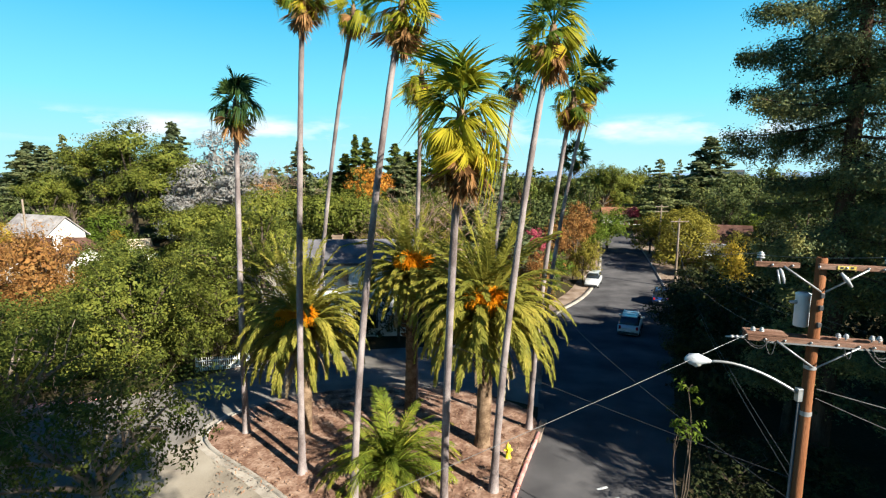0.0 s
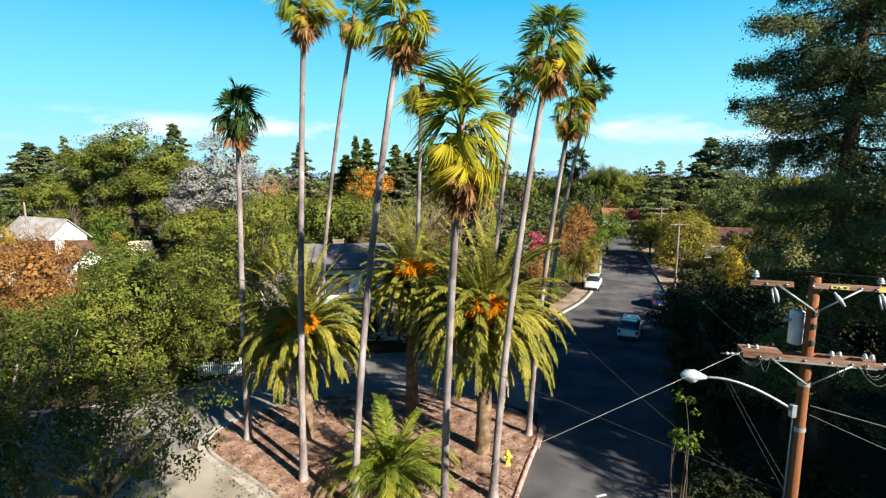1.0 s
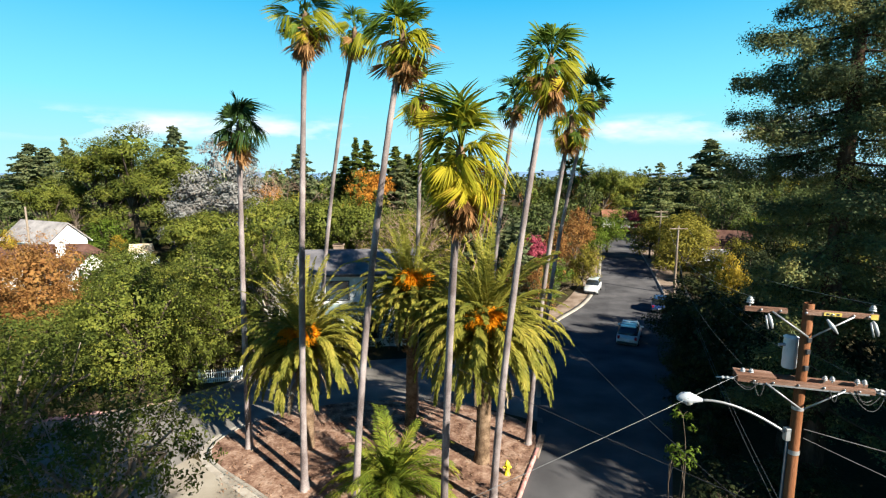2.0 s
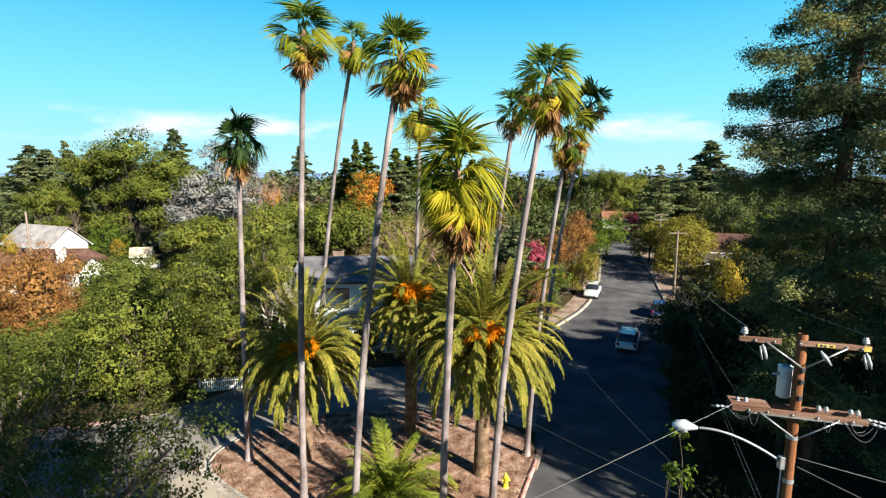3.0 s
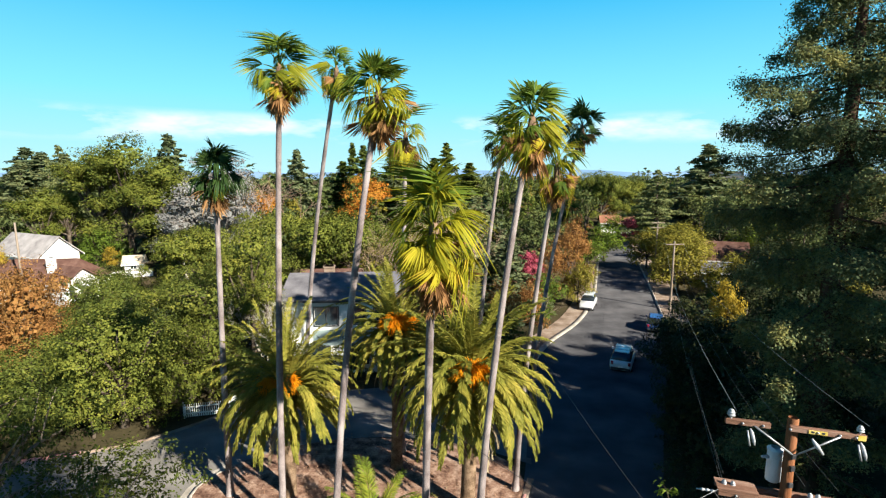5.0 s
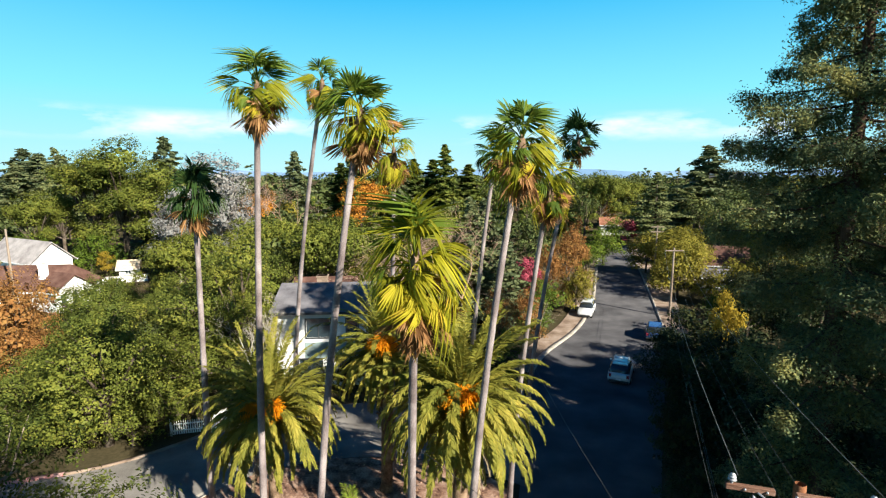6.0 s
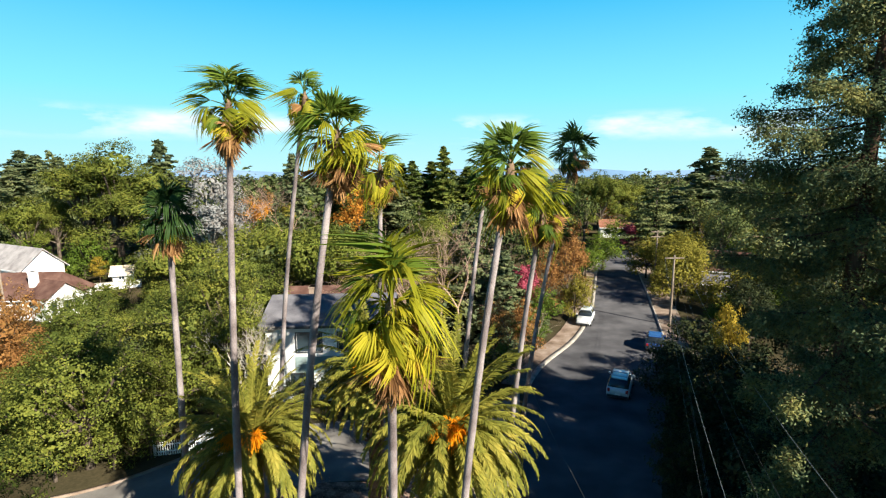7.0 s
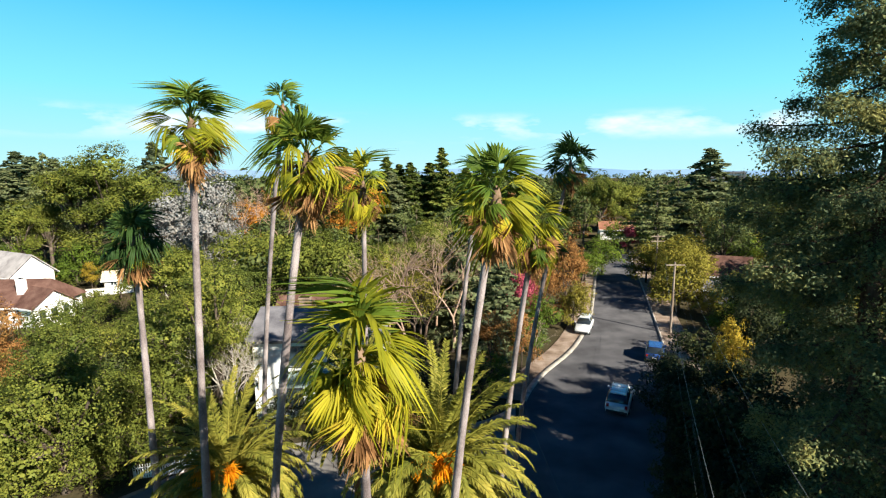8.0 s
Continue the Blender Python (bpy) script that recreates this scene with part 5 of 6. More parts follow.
placed = []
frng = np.random.default_rng(77)
for ring_y, gap, count in ((62, 9, 16), (76, 9, 22), (92, 10, 26), (110, 10, 26), (132, 11, 28), (160, 12, 30), (195, 13, 30)):
    for i in range(count):
        x = (i + 0.5) / count * 2 - 1
        x = x * ring_y * 1.12 + frng.uniform(-4, 4)
        y = ring_y + frng.uniform(-7, 7)
        if not keep_clear(x, y) or any(math.hypot(x - a, y - b) < gap * 0.62 for a, b in placed):
            continue
        placed.append((x, y))
        k = int(frng.choice(6, p=[0.34, 0.24, 0.17, 0.1, 0.06, 0.09]))
        put(mid_kinds[k], x, y, frng.uniform(0, 360), frng.uniform(0.75, 1.05), frng.uniform(0.75, 1.1) * (1.75 if ring_y > 190 else 1.5 if ring_y > 150 else 1.15 if ring_y > 120 else 0.92))
# a closed canopy beyond the road's end
for ring_y in (131, 143, 158, 176, 197, 222):
    for i in range(10):
        x = ring_y * (0.18 + 0.052 * i) + frng.uniform(-3, 3)
        y = ring_y + frng.uniform(-4, 4)
        if math.hypot(x - 51, y - 140) < 10 or math.hypot(x - 50, y - 119) < 9:
            continue
        k = int(frng.choice(6, p=[0.4, 0.26, 0.14, 0.08, 0.06, 0.06]))
        put(mid_kinds[k], x, y, frng.uniform(0, 360), frng.uniform(0.8, 1.15), frng.uniform(0.85, 1.15) * (0.8 if ring_y < 150 else 1.05))
# hills beyond the bay, the blue of haze put into their colour
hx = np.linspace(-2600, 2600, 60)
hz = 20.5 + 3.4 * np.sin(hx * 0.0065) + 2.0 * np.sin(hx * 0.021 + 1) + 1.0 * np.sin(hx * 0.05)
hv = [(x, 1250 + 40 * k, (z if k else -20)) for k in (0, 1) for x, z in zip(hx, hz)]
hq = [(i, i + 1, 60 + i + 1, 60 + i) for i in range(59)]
solo("backdrop", quads_mesh("backdrop", hv, hq, M_HAZEHILLS), "far hills tinted haze blue on the horizon", "hills", kind="structure")
# woods on to the horizon
wv = []
wrng = np.random.default_rng(4)
n = 1500
wy = 215 + 900 * wrng.uniform(0, 1, n) ** 1.7
wx = wrng.uniform(-1.25, 1.25, n) * wy
wh = wrng.uniform(8.0, 13.5, n) + (wrng.uniform(0, 1, n) > 0.95) * 7
lobes = np.stack([wx, wy, wh * 0.5 - 1.2, wrng.uniform(4, 8, n), wrng.uniform(4, 8, n), wh * 0.5], 1)
v, q = crown_arrays(wrng, [tuple(l) for l in lobes], 9000, 7, 3.2, 2.7, 1.9, -0.2)
solo("distant_woods", quads_mesh("distant_woods", v, q, M_FAROAK), "mixed green tree canopy reaching the horizon", "woods", kind="stuff")

# ---- houses ----
def window_part(parent, m, w, h, panes=2, trim=None):
    """A window set into a wall: frame, sill and panes. The wall faces -y in the window's own axes."""
    bm = bmesh.new()
    t = 0.09
    for x0, x1, z0, z1 in ((-w / 2 - t, w / 2 + t, h, h + t), (-w / 2 - t, -w / 2, 0, h), (w / 2, w / 2 + t, 0, h), (-w / 2 - t, w / 2 + t, -t, 0)):
        add_box(bm, x0, x1, -0.07, 0.05, z0, z1)
    for k in range(1, panes):
        x = -w / 2 + w * k / panes
        add_box(bm, x - 0.03, x + 0.03, -0.05, 0.05, 0, h)
    win = part("window", mesh_of("window", bm, trim or M_WHITE), parent, "", m)
    for k in range(panes):
        x0 = -w / 2 + w * k / panes + 0.03
        part("pane", box_mesh("pane", x0, x0 + w / panes - 0.06, -0.01, 0.02, 0.02, h - 0.02, M_GLASS), win)
    return win


def gable_house(name, m, w, d, eave, ridge, wall_mat, roof_mat, label, windows=(), over=0.45, trim=None, hip=0.0, door=None):
    """A house with a ridge along x: walls with gables, two roof slabs with eaves, fascia, windows.
    windows: (side, along, sill, width, height, panes), side one of f b l r."""
    ob = thing(name, m, label, "house")
    bm = bmesh.new()
    lo = [bm.verts.new(p) for p in ((-w / 2, -d / 2, -0.6), (w / 2, -d / 2, -0.6), (w / 2, d / 2, -0.6), (-w / 2, d / 2, -0.6))]
    hi = [bm.verts.new(p) for p in ((-w / 2, -d / 2, eave), (w / 2, -d / 2, eave), (w / 2, d / 2, eave), (-w / 2, d / 2, eave))]
    g = [bm.verts.new((-w / 2 + hip, 0, ridge - 0.02)), bm.verts.new((w / 2 - hip, 0, ridge - 0.02))]
    for f in ((lo[0], lo[1], hi[1], hi[0]), (lo[2], lo[3], hi[3], hi[2]), (lo[1], lo[2], hi[2], g[1], hi[1]) if not hip else (lo[1], lo[2], hi[2], hi[1]), (lo[3], lo[0], hi[0], g[0], hi[3]) if not hip else (lo[3], lo[0], hi[0], hi[3])):
        bm.faces.new(f)
    part("wall", mesh_of("wall", bm, wall_mat), ob)
    rise = (ridge - eave) / (d / 2)
    for s in (-1, 1):
        bm = bmesh.new()
        ye, ze = s * (d / 2 + over), eave - rise * over
        side = over if not hip else over
        top0, top1 = (-w / 2 - side if not hip else -w / 2 + hip), (w / 2 + side if not hip else w / 2 - hip)
        a = [(-w / 2 - side, ye, ze), (w / 2 + side, ye, ze), (top1, 0, ridge), (top0, 0, ridge)]
        under = [bm.verts.new(p) for p in a]
        upper = [bm.verts.new((x, y, z + 0.14)) for x, y, z in a]
        bm.faces.new(under), bm.faces.new(upper)
        for i in range(4):
            bm.faces.new((under[i], under[(i + 1) % 4], upper[(i + 1) % 4], upper[i]))
        bmesh.ops.recalc_face_normals(bm, faces=bm.faces)
        part("roof", mesh_of("roof", bm, roof_mat), ob)
        part("fascia", box_mesh("fascia", -w / 2 - side, w / 2 + side, min(ye, ye + s * 0.05), max(ye, ye + s * 0.05), ze - 0.06, ze + 0.13, trim or M_WHITE), ob)
        if hip:
            bm = bmesh.new()
            xe = s * (w / 2 + over)
            a = [(xe, -d / 2 - over, ze), (xe, d / 2 + over, ze), (s * (w / 2 - hip), 0, ridge)]
            under = [bm.verts.new(p) for p in a]
            upper = [bm.verts.new((x, y, z + 0.135)) for x, y, z in a]
            bm.faces.new(under), bm.faces.new(upper)
            for i in range(3):
                bm.faces.new((under[i], under[(i + 1) % 3], upper[(i + 1) % 3], upper[i]))
            bmesh.ops.recalc_face_normals(bm, faces=bm.faces)
            part("roof", mesh_of("roof", bm, roof_mat), ob)
    turn = {"f": (0, -d / 2), "b": (180, d / 2), "r": (90, w / 2), "l": (270, -w / 2)}
    for side, along, sill, ww, hh, panes in windows:
        if side in "fb":
            mm = pose(along, turn[side][1], sill, 0, 0, turn[side][0])
        else:
            mm = pose(turn[side][1], along, sill, 0, 0, turn[side][0])
        window_part(ob, mm, ww, hh, panes, trim)
    return ob


def chimney(parent, x, y, z0, z1, w, material):
    bm = bmesh.new()
    add_box(bm, x - w / 2, x + w / 2, y - w / 2, y + w / 2, z0, z1, 0.02)
    add_box(bm, x - w / 2 - 0.06, x + w / 2 + 0.06, y - w / 2 - 0.06, y + w / 2 + 0.06, z1 - 0.16, z1, 0.02)
    return part("chimney", mesh_of("chimney", bm, material), parent)


h = gable_house("house", pose(-7.6, 44.3, gz(44), 0, 0, 4), 9.6, 8.4, 6.5, 7.75, M_PALEWALL, M_GREYROOF, "two-storey pale grey house with grey shingle roof",
                [("f", -1.5, 4.3, 1.9, 1.5, 2), ("f", 1.2, 4.4, 0.9, 1.4, 1), ("f", 3.0, 4.4, 1.2, 1.4, 2), ("f", -2.2, 1.0, 1.8, 1.5, 2), ("f", 1.0, 1.0, 1.6, 1.5, 2), ("l", 0.5, 4.3, 1.2, 1.4, 2)], trim=M_DARKTRIM)
chimney(h, -2.2, 2.6, 6.2, 8.0, 0.9, M_WALKWAY)
part("lower_panel", box_mesh("lower_panel", -2.6, 1.8, -4.26, -4.2, 2.6, 3.9, M_TEALWALL), h, "grey-green painted wall panel below the windows")
gable_house("garage", pose(-11.6, 55.0, gz(55), 0, 0, 4), 6, 5, 5.0, 6.4, M_TAN, M_BROWNROOF, "tan outbuilding with brown roof behind the house", [("f", 0.6, 3.2, 1.0, 1.0, 2)])
white = gable_house("house", pose(-60.2, 74.4, gz(70), 0, 0, -26), 12, 5.2, 5.6, 8.0, M_WHITE, M_PALEROOF, "white gabled house with pale grey roof", [("r", 0.0, 1.6, 1.2, 1.5, 2), ("f", 3.4, 1.6, 1.0, 1.5, 2), ("f", 0.4, 1.6, 1.0, 1.5, 2)])
brown = gable_house("house", pose(-54.9, 67.6, gz(65), 0, 0, 6), 13.5, 7.6, 2.9, 5.4, M_WHITE, M_BROWNROOF, "low white house with brown shingle roof and chimney",
                    [("f", 4.0, 0.8, 1.0, 1.5, 2), ("f", 2.0, 0.8, 1.0, 1.5, 2), ("r", -1.4, 0.9, 0.9, 1.3, 1), ("r", 0.2, 0.9, 0.9, 1.3, 1), ("r", 1.8, 0.9, 0.9, 1.3, 1)], hip=1.2)
chimney(brown, 3.2, -2.0, 3.0, 6.0, 0.8, M_WHITE)
gable_house("house_wing", pose(-49.6, 66.2, gz(65), 0, 0, -22), 5.4, 4.6, 3.0, 4.7, M_WHITE, M_BROWNROOF, "white gabled wing with brown roof", [("r", -1.4, 0.9, 0.7, 1.5, 1), ("r", 0.0, 0.9, 0.7, 1.5, 1), ("r", 1.4, 0.9, 0.7, 1.5, 1)])
gable_house("cottage", pose(-52.6, 85.4, gz(80), 0, 0, 20), 2.6, 2.4, 2.0, 3.0, M_WHITE, M_TAN, "small cream garden house", [("f", 0.0, 0.9, 0.8, 1.2, 2)])
gw = thing("garden_wall", pose(-51.0, 81.5, gz(80), 0, 0, 28), "low white rendered garden wall", "wall")
part("wall", box_mesh("wall", -3.2, 3.2, -0.12, 0.12, -0.1, 1.1, M_WHITE, 0.02), gw)
part("coping", box_mesh("coping", -3.3, 3.3, -0.18, 0.18, 1.1, 1.2, M_KERB, 0.02), gw)
tan = gable_house("house", pose(45.5, 82.0, gz(80), 0, 0, -24), 9, 7.5, 3.4, 5.8, M_TAN, M_BROWNROOF, "tan stucco house with dark brown roof", [("f", -2.2, 1.0, 1.2, 1.4, 2), ("f", 1.6, 1.0, 1.2, 1.4, 2)])
gable_house("house", pose(52.0, 146, gz(138), 0, 0, -12), 10, 8, 2.9, 4.7, M_WHITE, M_REDROOF, "white house with terracotta roof at the road's end", [("f", -3, 1.0, 1.3, 1.3, 2), ("f", 0, 1.0, 1.3, 1.3, 2), ("f", 3, 1.0, 1.3, 1.3, 2)])
gable_house("shed", pose(42.5, 75.5, gz(75), 0, 0, -24), 3.6, 4, 2.3, 3.2, M_GREYCONC, M_GREYROOF, "dark low garden shed beside the pavement", [("f", 0, 0.9, 0.8, 0.8, 1)])
tower = thing("office_block", pose(196, 360, gz(300)), "grey flat-roofed office block on the skyline", "building")
part("wall", box_mesh("wall", -15, 15, -8, 8, -1, 18, M_DARKTRIM), tower)
for i in range(5):
    part("window_band", box_mesh("window_band", -14.5, 14.5, -8.06, -7.9, 2.4 + 3.2 * i, 3.6 + 3.2 * i, M_GLASS), tower)

# ---- white picket fence ----
fence = thing("picket_fence", pose(-16.3, 31.6, gz(31), 0, 0, 14), "white wooden picket fence beside the side street", "fence")
picket = bmesh.new()
add_box(picket, -0.045, 0.045, -0.012, 0.012, 0.03, 0.86)
tip = [v for v in picket.verts if v.co.z > 0.8]
for v in tip:
    v.co.x *= 0.25
    v.co.z += 0.08
picket = mesh_of("picket", picket, M_WHITE)
for i in range(19):
    part("picket", picket, fence, "", pose(i * 0.135, 0, 0, 0, 0, 0))
for z in (0.22, 0.66):
    part("rail", box_mesh("rail", -0.05, 2.5, 0.013, 0.05, z, z + 0.08, M_WHITE), fence)
for x in (-0.1, 2.55):
    part("post", box_mesh("post", x - 0.05, x + 0.05, -0.02, 0.08, -0.1, 1.08, M_WHITE, 0.01), fence)
side_fence = thing("picket_fence", pose(-13.9, 32.3, gz(31), 0, 0, 84), "white wooden picket fence beside the side street", "fence")
for i in range(12):
    part("picket", picket, side_fence, "", pose(i * 0.135, 0, 0, 0, 0, 0))
for z in (0.22, 0.66):
    part("rail", box_mesh("rail", -0.05, 1.6, 0.013, 0.05, z, z + 0.08, M_WHITE), side_fence)

# ---- fire hydrant ----
hyd = thing("fire_hydrant", pose(2.95, 20.95, 0.14), "bright yellow fire hydrant on the mulch", "hydrant")
part("barrel", tube_mesh("barrel", [(0, 0, -0.05), (0, 0, 0.04), (0, 0, 0.05), (0, 0, 0.44), (0, 0, 0.46), (0, 0, 0.5)], [0.15, 0.15, 0.105, 0.1, 0.13, 0.13], M_HYDRANT, 12), hyd)
part("bonnet", tube_mesh("bonnet", [(0, 0, 0.5), (0, 0, 0.58), (0, 0, 0.64), (0, 0, 0.66), (0, 0, 0.71)], [0.125, 0.105, 0.06, 0.035, 0.03], M_HYDRANT, 12), hyd)
for a in (0, 180, 270):
    dx, dy = math.cos(radians(a)), math.sin(radians(a))
    part("outlet", tube_mesh("outlet", [(dx * 0.05, dy * 0.05, 0.36), (dx * 0.17, dy * 0.17, 0.36), (dx * 0.2, dy * 0.2, 0.36)], [0.06, 0.06, 0.045], M_HYDRANT, 8), hyd)

# ---- utility pole ----
PX, PY = 7.5, 9.7
pole = thing("utility_pole", pose(PX, PY, gz(PY)), "reddish-brown wooden utility pole with two crossarms", "utility pole")
TOP = 11.2
part("shaft", tube_mesh("shaft", [(0, 0, -0.3), (0, 0, 4), (0, 0, 8), (0, 0, TOP - 0.03), (0, 0, TOP)], [0.135, 0.125, 0.108, 0.096, 0.085], M_POLE, 16), pole)


def crossarm(z, yaw, spans, thick, tall, offset, double):
    """Wooden arm pieces bolted to the pole, with steel braces."""
    arm = None
    for x0, x1 in spans:
        ob = part("crossarm", box_mesh("crossarm", x0, x1, -thick / 2, thick / 2, -tall / 2, tall / 2, M_ARM, 0.012), pole, "weathered reddish-brown wooden crossarm", pose(0, 0, z, 0, 0, yaw) @ pose(0, -offset, 0))
        arm = arm or ob
    if double:
        part("rear_arm", box_mesh("rear_arm", spans[0][0], spans[-1][1], -thick / 2, thick / 2, -tall / 2, tall / 2, M_ARM, 0.012), arm, "", pose(0, 2 * offset, 0))
        part("steel_strip", box_mesh("steel_strip", spans[0][0] + 0.3, spans[-1][1] - 0.1, -thick / 2 - 0.012, -thick / 2 - 0.002, -tall / 2 - 0.012, -tall / 2 + 0.02, M_STEEL), arm, "bright steel strip")
        part("top_plank", box_mesh("top_plank", spans[0][0] - 0.02, spans[0][0] + 0.72, -thick / 2, 2 * offset + thick / 2, tall / 2 + 0.003, tall / 2 + 0.05, M_ARM, 0.008), arm)
    for s in (-1, 1):
        part("brace", tube_mesh("brace", [(s * 0.03, -thick / 2 - 0.02, -0.5), (s * 0.7, -thick / 2 - 0.02, -0.02)], [0.02, 0.02], M_STEEL, 4), arm, "galvanised steel brace")
    for x in (-0.9, -0.55, -0.1, 0.35, 0.7, 0.95):
        part("bolt", tube_mesh("bolt", [(x, -thick / 2 - 0.03, 0.0), (x, -thick / 2, 0.0)], [0.02, 0.024], M_STEEL, 6), arm)
    return arm


def insulator(parent, x, y, z, s=1.0):
    prof = [(0, 0.018), (0.06, 0.018), (0.061, 0.07), (0.085, 0.06), (0.09, 0.03), (0.105, 0.03), (0.106, 0.065), (0.13, 0.055), (0.135, 0.03), (0.15, 0.05), (0.18, 0.02)]
    part("insulator", tube_mesh("insulator", [(x, y, z + a * s) for a, _ in prof], [r * s for _, r in prof], M_PORCELAIN, 10), parent, "grey porcelain insulator")


def strain_insulator(parent, a, d, n=3, r=0.035):
    """A string of discs along d from a, where a cable ends."""
    a, d = np.array(a, float), np.array(d, float) / np.linalg.norm(d)
    pts, rad = [a], [0.015]
    for k in range(n):
        o = 0.05 + 0.09 * k
        for step, rr in ((0, 0.02), (0.01, r), (0.045, r * 0.8), (0.05, 0.02)):
            pts.append(a + d * (o + step))
            rad.append(rr)
    pts.append(a + d * (0.1 + 0.09 * n))
    rad.append(0.015)
    part("strain_insulator", tube_mesh("strain_insulator", pts, rad, M_PORCELAIN, 8), parent, "pale porcelain strain insulator")


def wire_loop(parent, a, b, hang, side=0.0):
    a, b = np.array(a, float), np.array(b, float)
    mid = (a + b) / 2 + np.array([side, -0.12, -hang])
    part("jumper_wire", tube_mesh("jumper_wire", bezier(a, mid, b, 12), [0.009] * 12, M_WIRE, 5), parent, "looped jumper wire")


upper = crossarm(TOP - 0.16, -17, ((-1.2, -0.42), (-0.1, 1.12)), 0.09, 0.11, 0.14, False)
lower = crossarm(TOP - 1.7, -17, ((-1.22, 1.22),), 0.09, 0.115, 0.15, True)
insulator(upper, -1.1, 0, 0.055, 1.1)
insulator(upper, 1.02, 0, 0.055, 0.95)
part("label_plate", box_mesh("label_plate", 0.2, 0.5, -0.058, -0.052, -0.035, 0.035, M_YELLOWPLATE), upper, "small yellow plate with unreadable marks")
for k in range(3):
    part("plate_mark", box_mesh("plate_mark", 0.24 + 0.085 * k, 0.29 + 0.085 * k, -0.062, -0.0585, -0.02, 0.02, M_DARKTRIM), upper)
part("end_plate", box_mesh("end_plate", 0.98, 1.1, -0.058, -0.052, -0.05, 0.05, M_YELLOWPLATE), upper, "small yellow plate")
# fuse switches hanging under the arm
for x, sgn in ((-0.78, -1), (1.0, 1)):
    part("fuse_cutout", tube_mesh("fuse_cutout", [(x, -0.1, -0.06), (x + 0.02, -0.14, -0.12), (x + 0.05, -0.2, -0.26), (x + 0.06, -0.22, -0.34)], [0.015, 0.035, 0.032, 0.015], M_PORCELAIN, 8), upper, "grey porcelain fuse cutout")
    part("fuse_tube", tube_mesh("fuse_tube", [(x - 0.06, -0.16, -0.08), (x - 0.03, -0.26, -0.34)], [0.018, 0.018], M_STEEL, 6), upper)
part("arrester", tube_mesh("arrester", [(0.22, -0.16, -0.08), (0.3, -0.2, -0.2), (0.4, -0.22, -0.34)], [0.02, 0.045, 0.02], M_PORCELAIN, 8), upper, "grey surge arrester")
for x in (-1.08, -0.92, 0.42, 0.55, 0.98, 1.1):
    insulator(lower, x, 0.15, 0.055, 0.75)
strain_insulator(lower, (-1.24, 0.0, 0.0), (-0.95, 0.1, -0.1))
strain_insulator(lower, (1.24, 0.0, 0.0), (0.95, -0.2, -0.15))
strain_insulator(lower, (1.24, 0.18, 0.0), (0.95, -0.1, -0.1))
for a, b, hang, side in (((-1.3, 0, 0), (-0.85, -0.06, 0.02), 0.42, 0.1), ((-1.2, 0.1, 0), (-0.8, -0.06, -0.03), 0.3, -0.1), ((-0.9, -0.06, -0.05), (-0.72, -0.06, -0.05), 0.5, 0.0),
                         ((1.35, 0, -0.02), (0.9, -0.06, 0.02), 0.5, -0.1), ((1.3, 0.1, -0.02), (0.78, -0.06, -0.02), 0.38, 0.1), ((1.4, 0.0, -0.05), (0.82, -0.06, -0.05), 0.65, 0.1), ((0.45, -0.06, -0.05), (0.58, -0.06, -0.05), 0.4, 0.0)):
    wire_loop(lower, a, b, hang, side)
for z in (TOP - 0.75, TOP - 1.0, TOP - 1.35):
    part("bracket", box_mesh("bracket", -0.04, 0.04, -0.135, -0.085, z - 0.05, z + 0.05, M_DARKTRIM, 0.008), pole)
part("clamp", tube_mesh("clamp", [(0, 0, TOP - 2.3), (0, 0, TOP - 2.22)], [0.115, 0.115], M_STEEL, 14), pole)
part("clamp", tube_mesh("clamp", [(0, 0, TOP - 3.3), (0, 0, TOP - 3.2)], [0.12, 0.12], M_STEEL, 14), pole)
part("conduit", tube_mesh("conduit", [(-0.16, 0.02, 0.0), (-0.15, 0.02, 4.0), (-0.135, 0.02, TOP - 2.9)], [0.03, 0.03, 0.03], M_GREYCONC, 8), pole, "grey cable conduit")
tank = thing("transformer", pose(PX - 0.1, PY + 0.26, TOP - 1.12), "pale blue-grey pole transformer tank", "transformer")
part("tank", tube_mesh("tank", [(0, 0, -0.36), (0, 0, -0.34), (0, 0, 0.28), (0, 0, 0.32), (0, 0, 0.36)], [0.12, 0.135, 0.135, 0.15, 0.08], M_TANK, 16), tank)
for s in (-1, 1):
    part("bushing", tube_mesh("bushing", [(s * 0.12, 0, 0.15), (s * 0.26, 0, 0.15)], [0.04, 0.028], M_PORCELAIN, 8), tank, "grey porcelain bushing")
# street lamp on its curved arm
lampost = thing("street_lamp", pose(PX - 0.17, PY + 0.02, 8.35), "cobra-head street lamp on a curved steel arm", "street lamp")
reach = bezier((0, 0, 0), (-0.95, 0.3, 0.62), (-1.6, 0.5, 0.5), 14)
part("arm", tube_mesh("arm", reach, [0.03] * 14, M_STEEL, 8), lampost)
part("bracket", box_mesh("bracket", -0.04, 0.1, -0.06, 0.06, -0.16, 0.12, M_STEEL, 0.01), lampost)
hd = np.array([(-1.57, 0.49, 0.5), (-1.67, 0.53, 0.51), (-1.8, 0.57, 0.52), (-1.97, 0.62, 0.51), (-2.07, 0.65, 0.49)])
part("head", tube_mesh("head", hd, [0.035, 0.075, 0.13, 0.12, 0.04], M_LAMPGREY, 12), lampost, "pale grey lamp housing")
part("lens", tube_mesh("lens", [(-1.84, 0.58, 0.46), (-1.84, 0.58, 0.4), (-1.84, 0.58, 0.35)], [0.12, 0.1, 0.03], M_LAMPGLASS, 12), lampost, "clear glass lamp bowl")


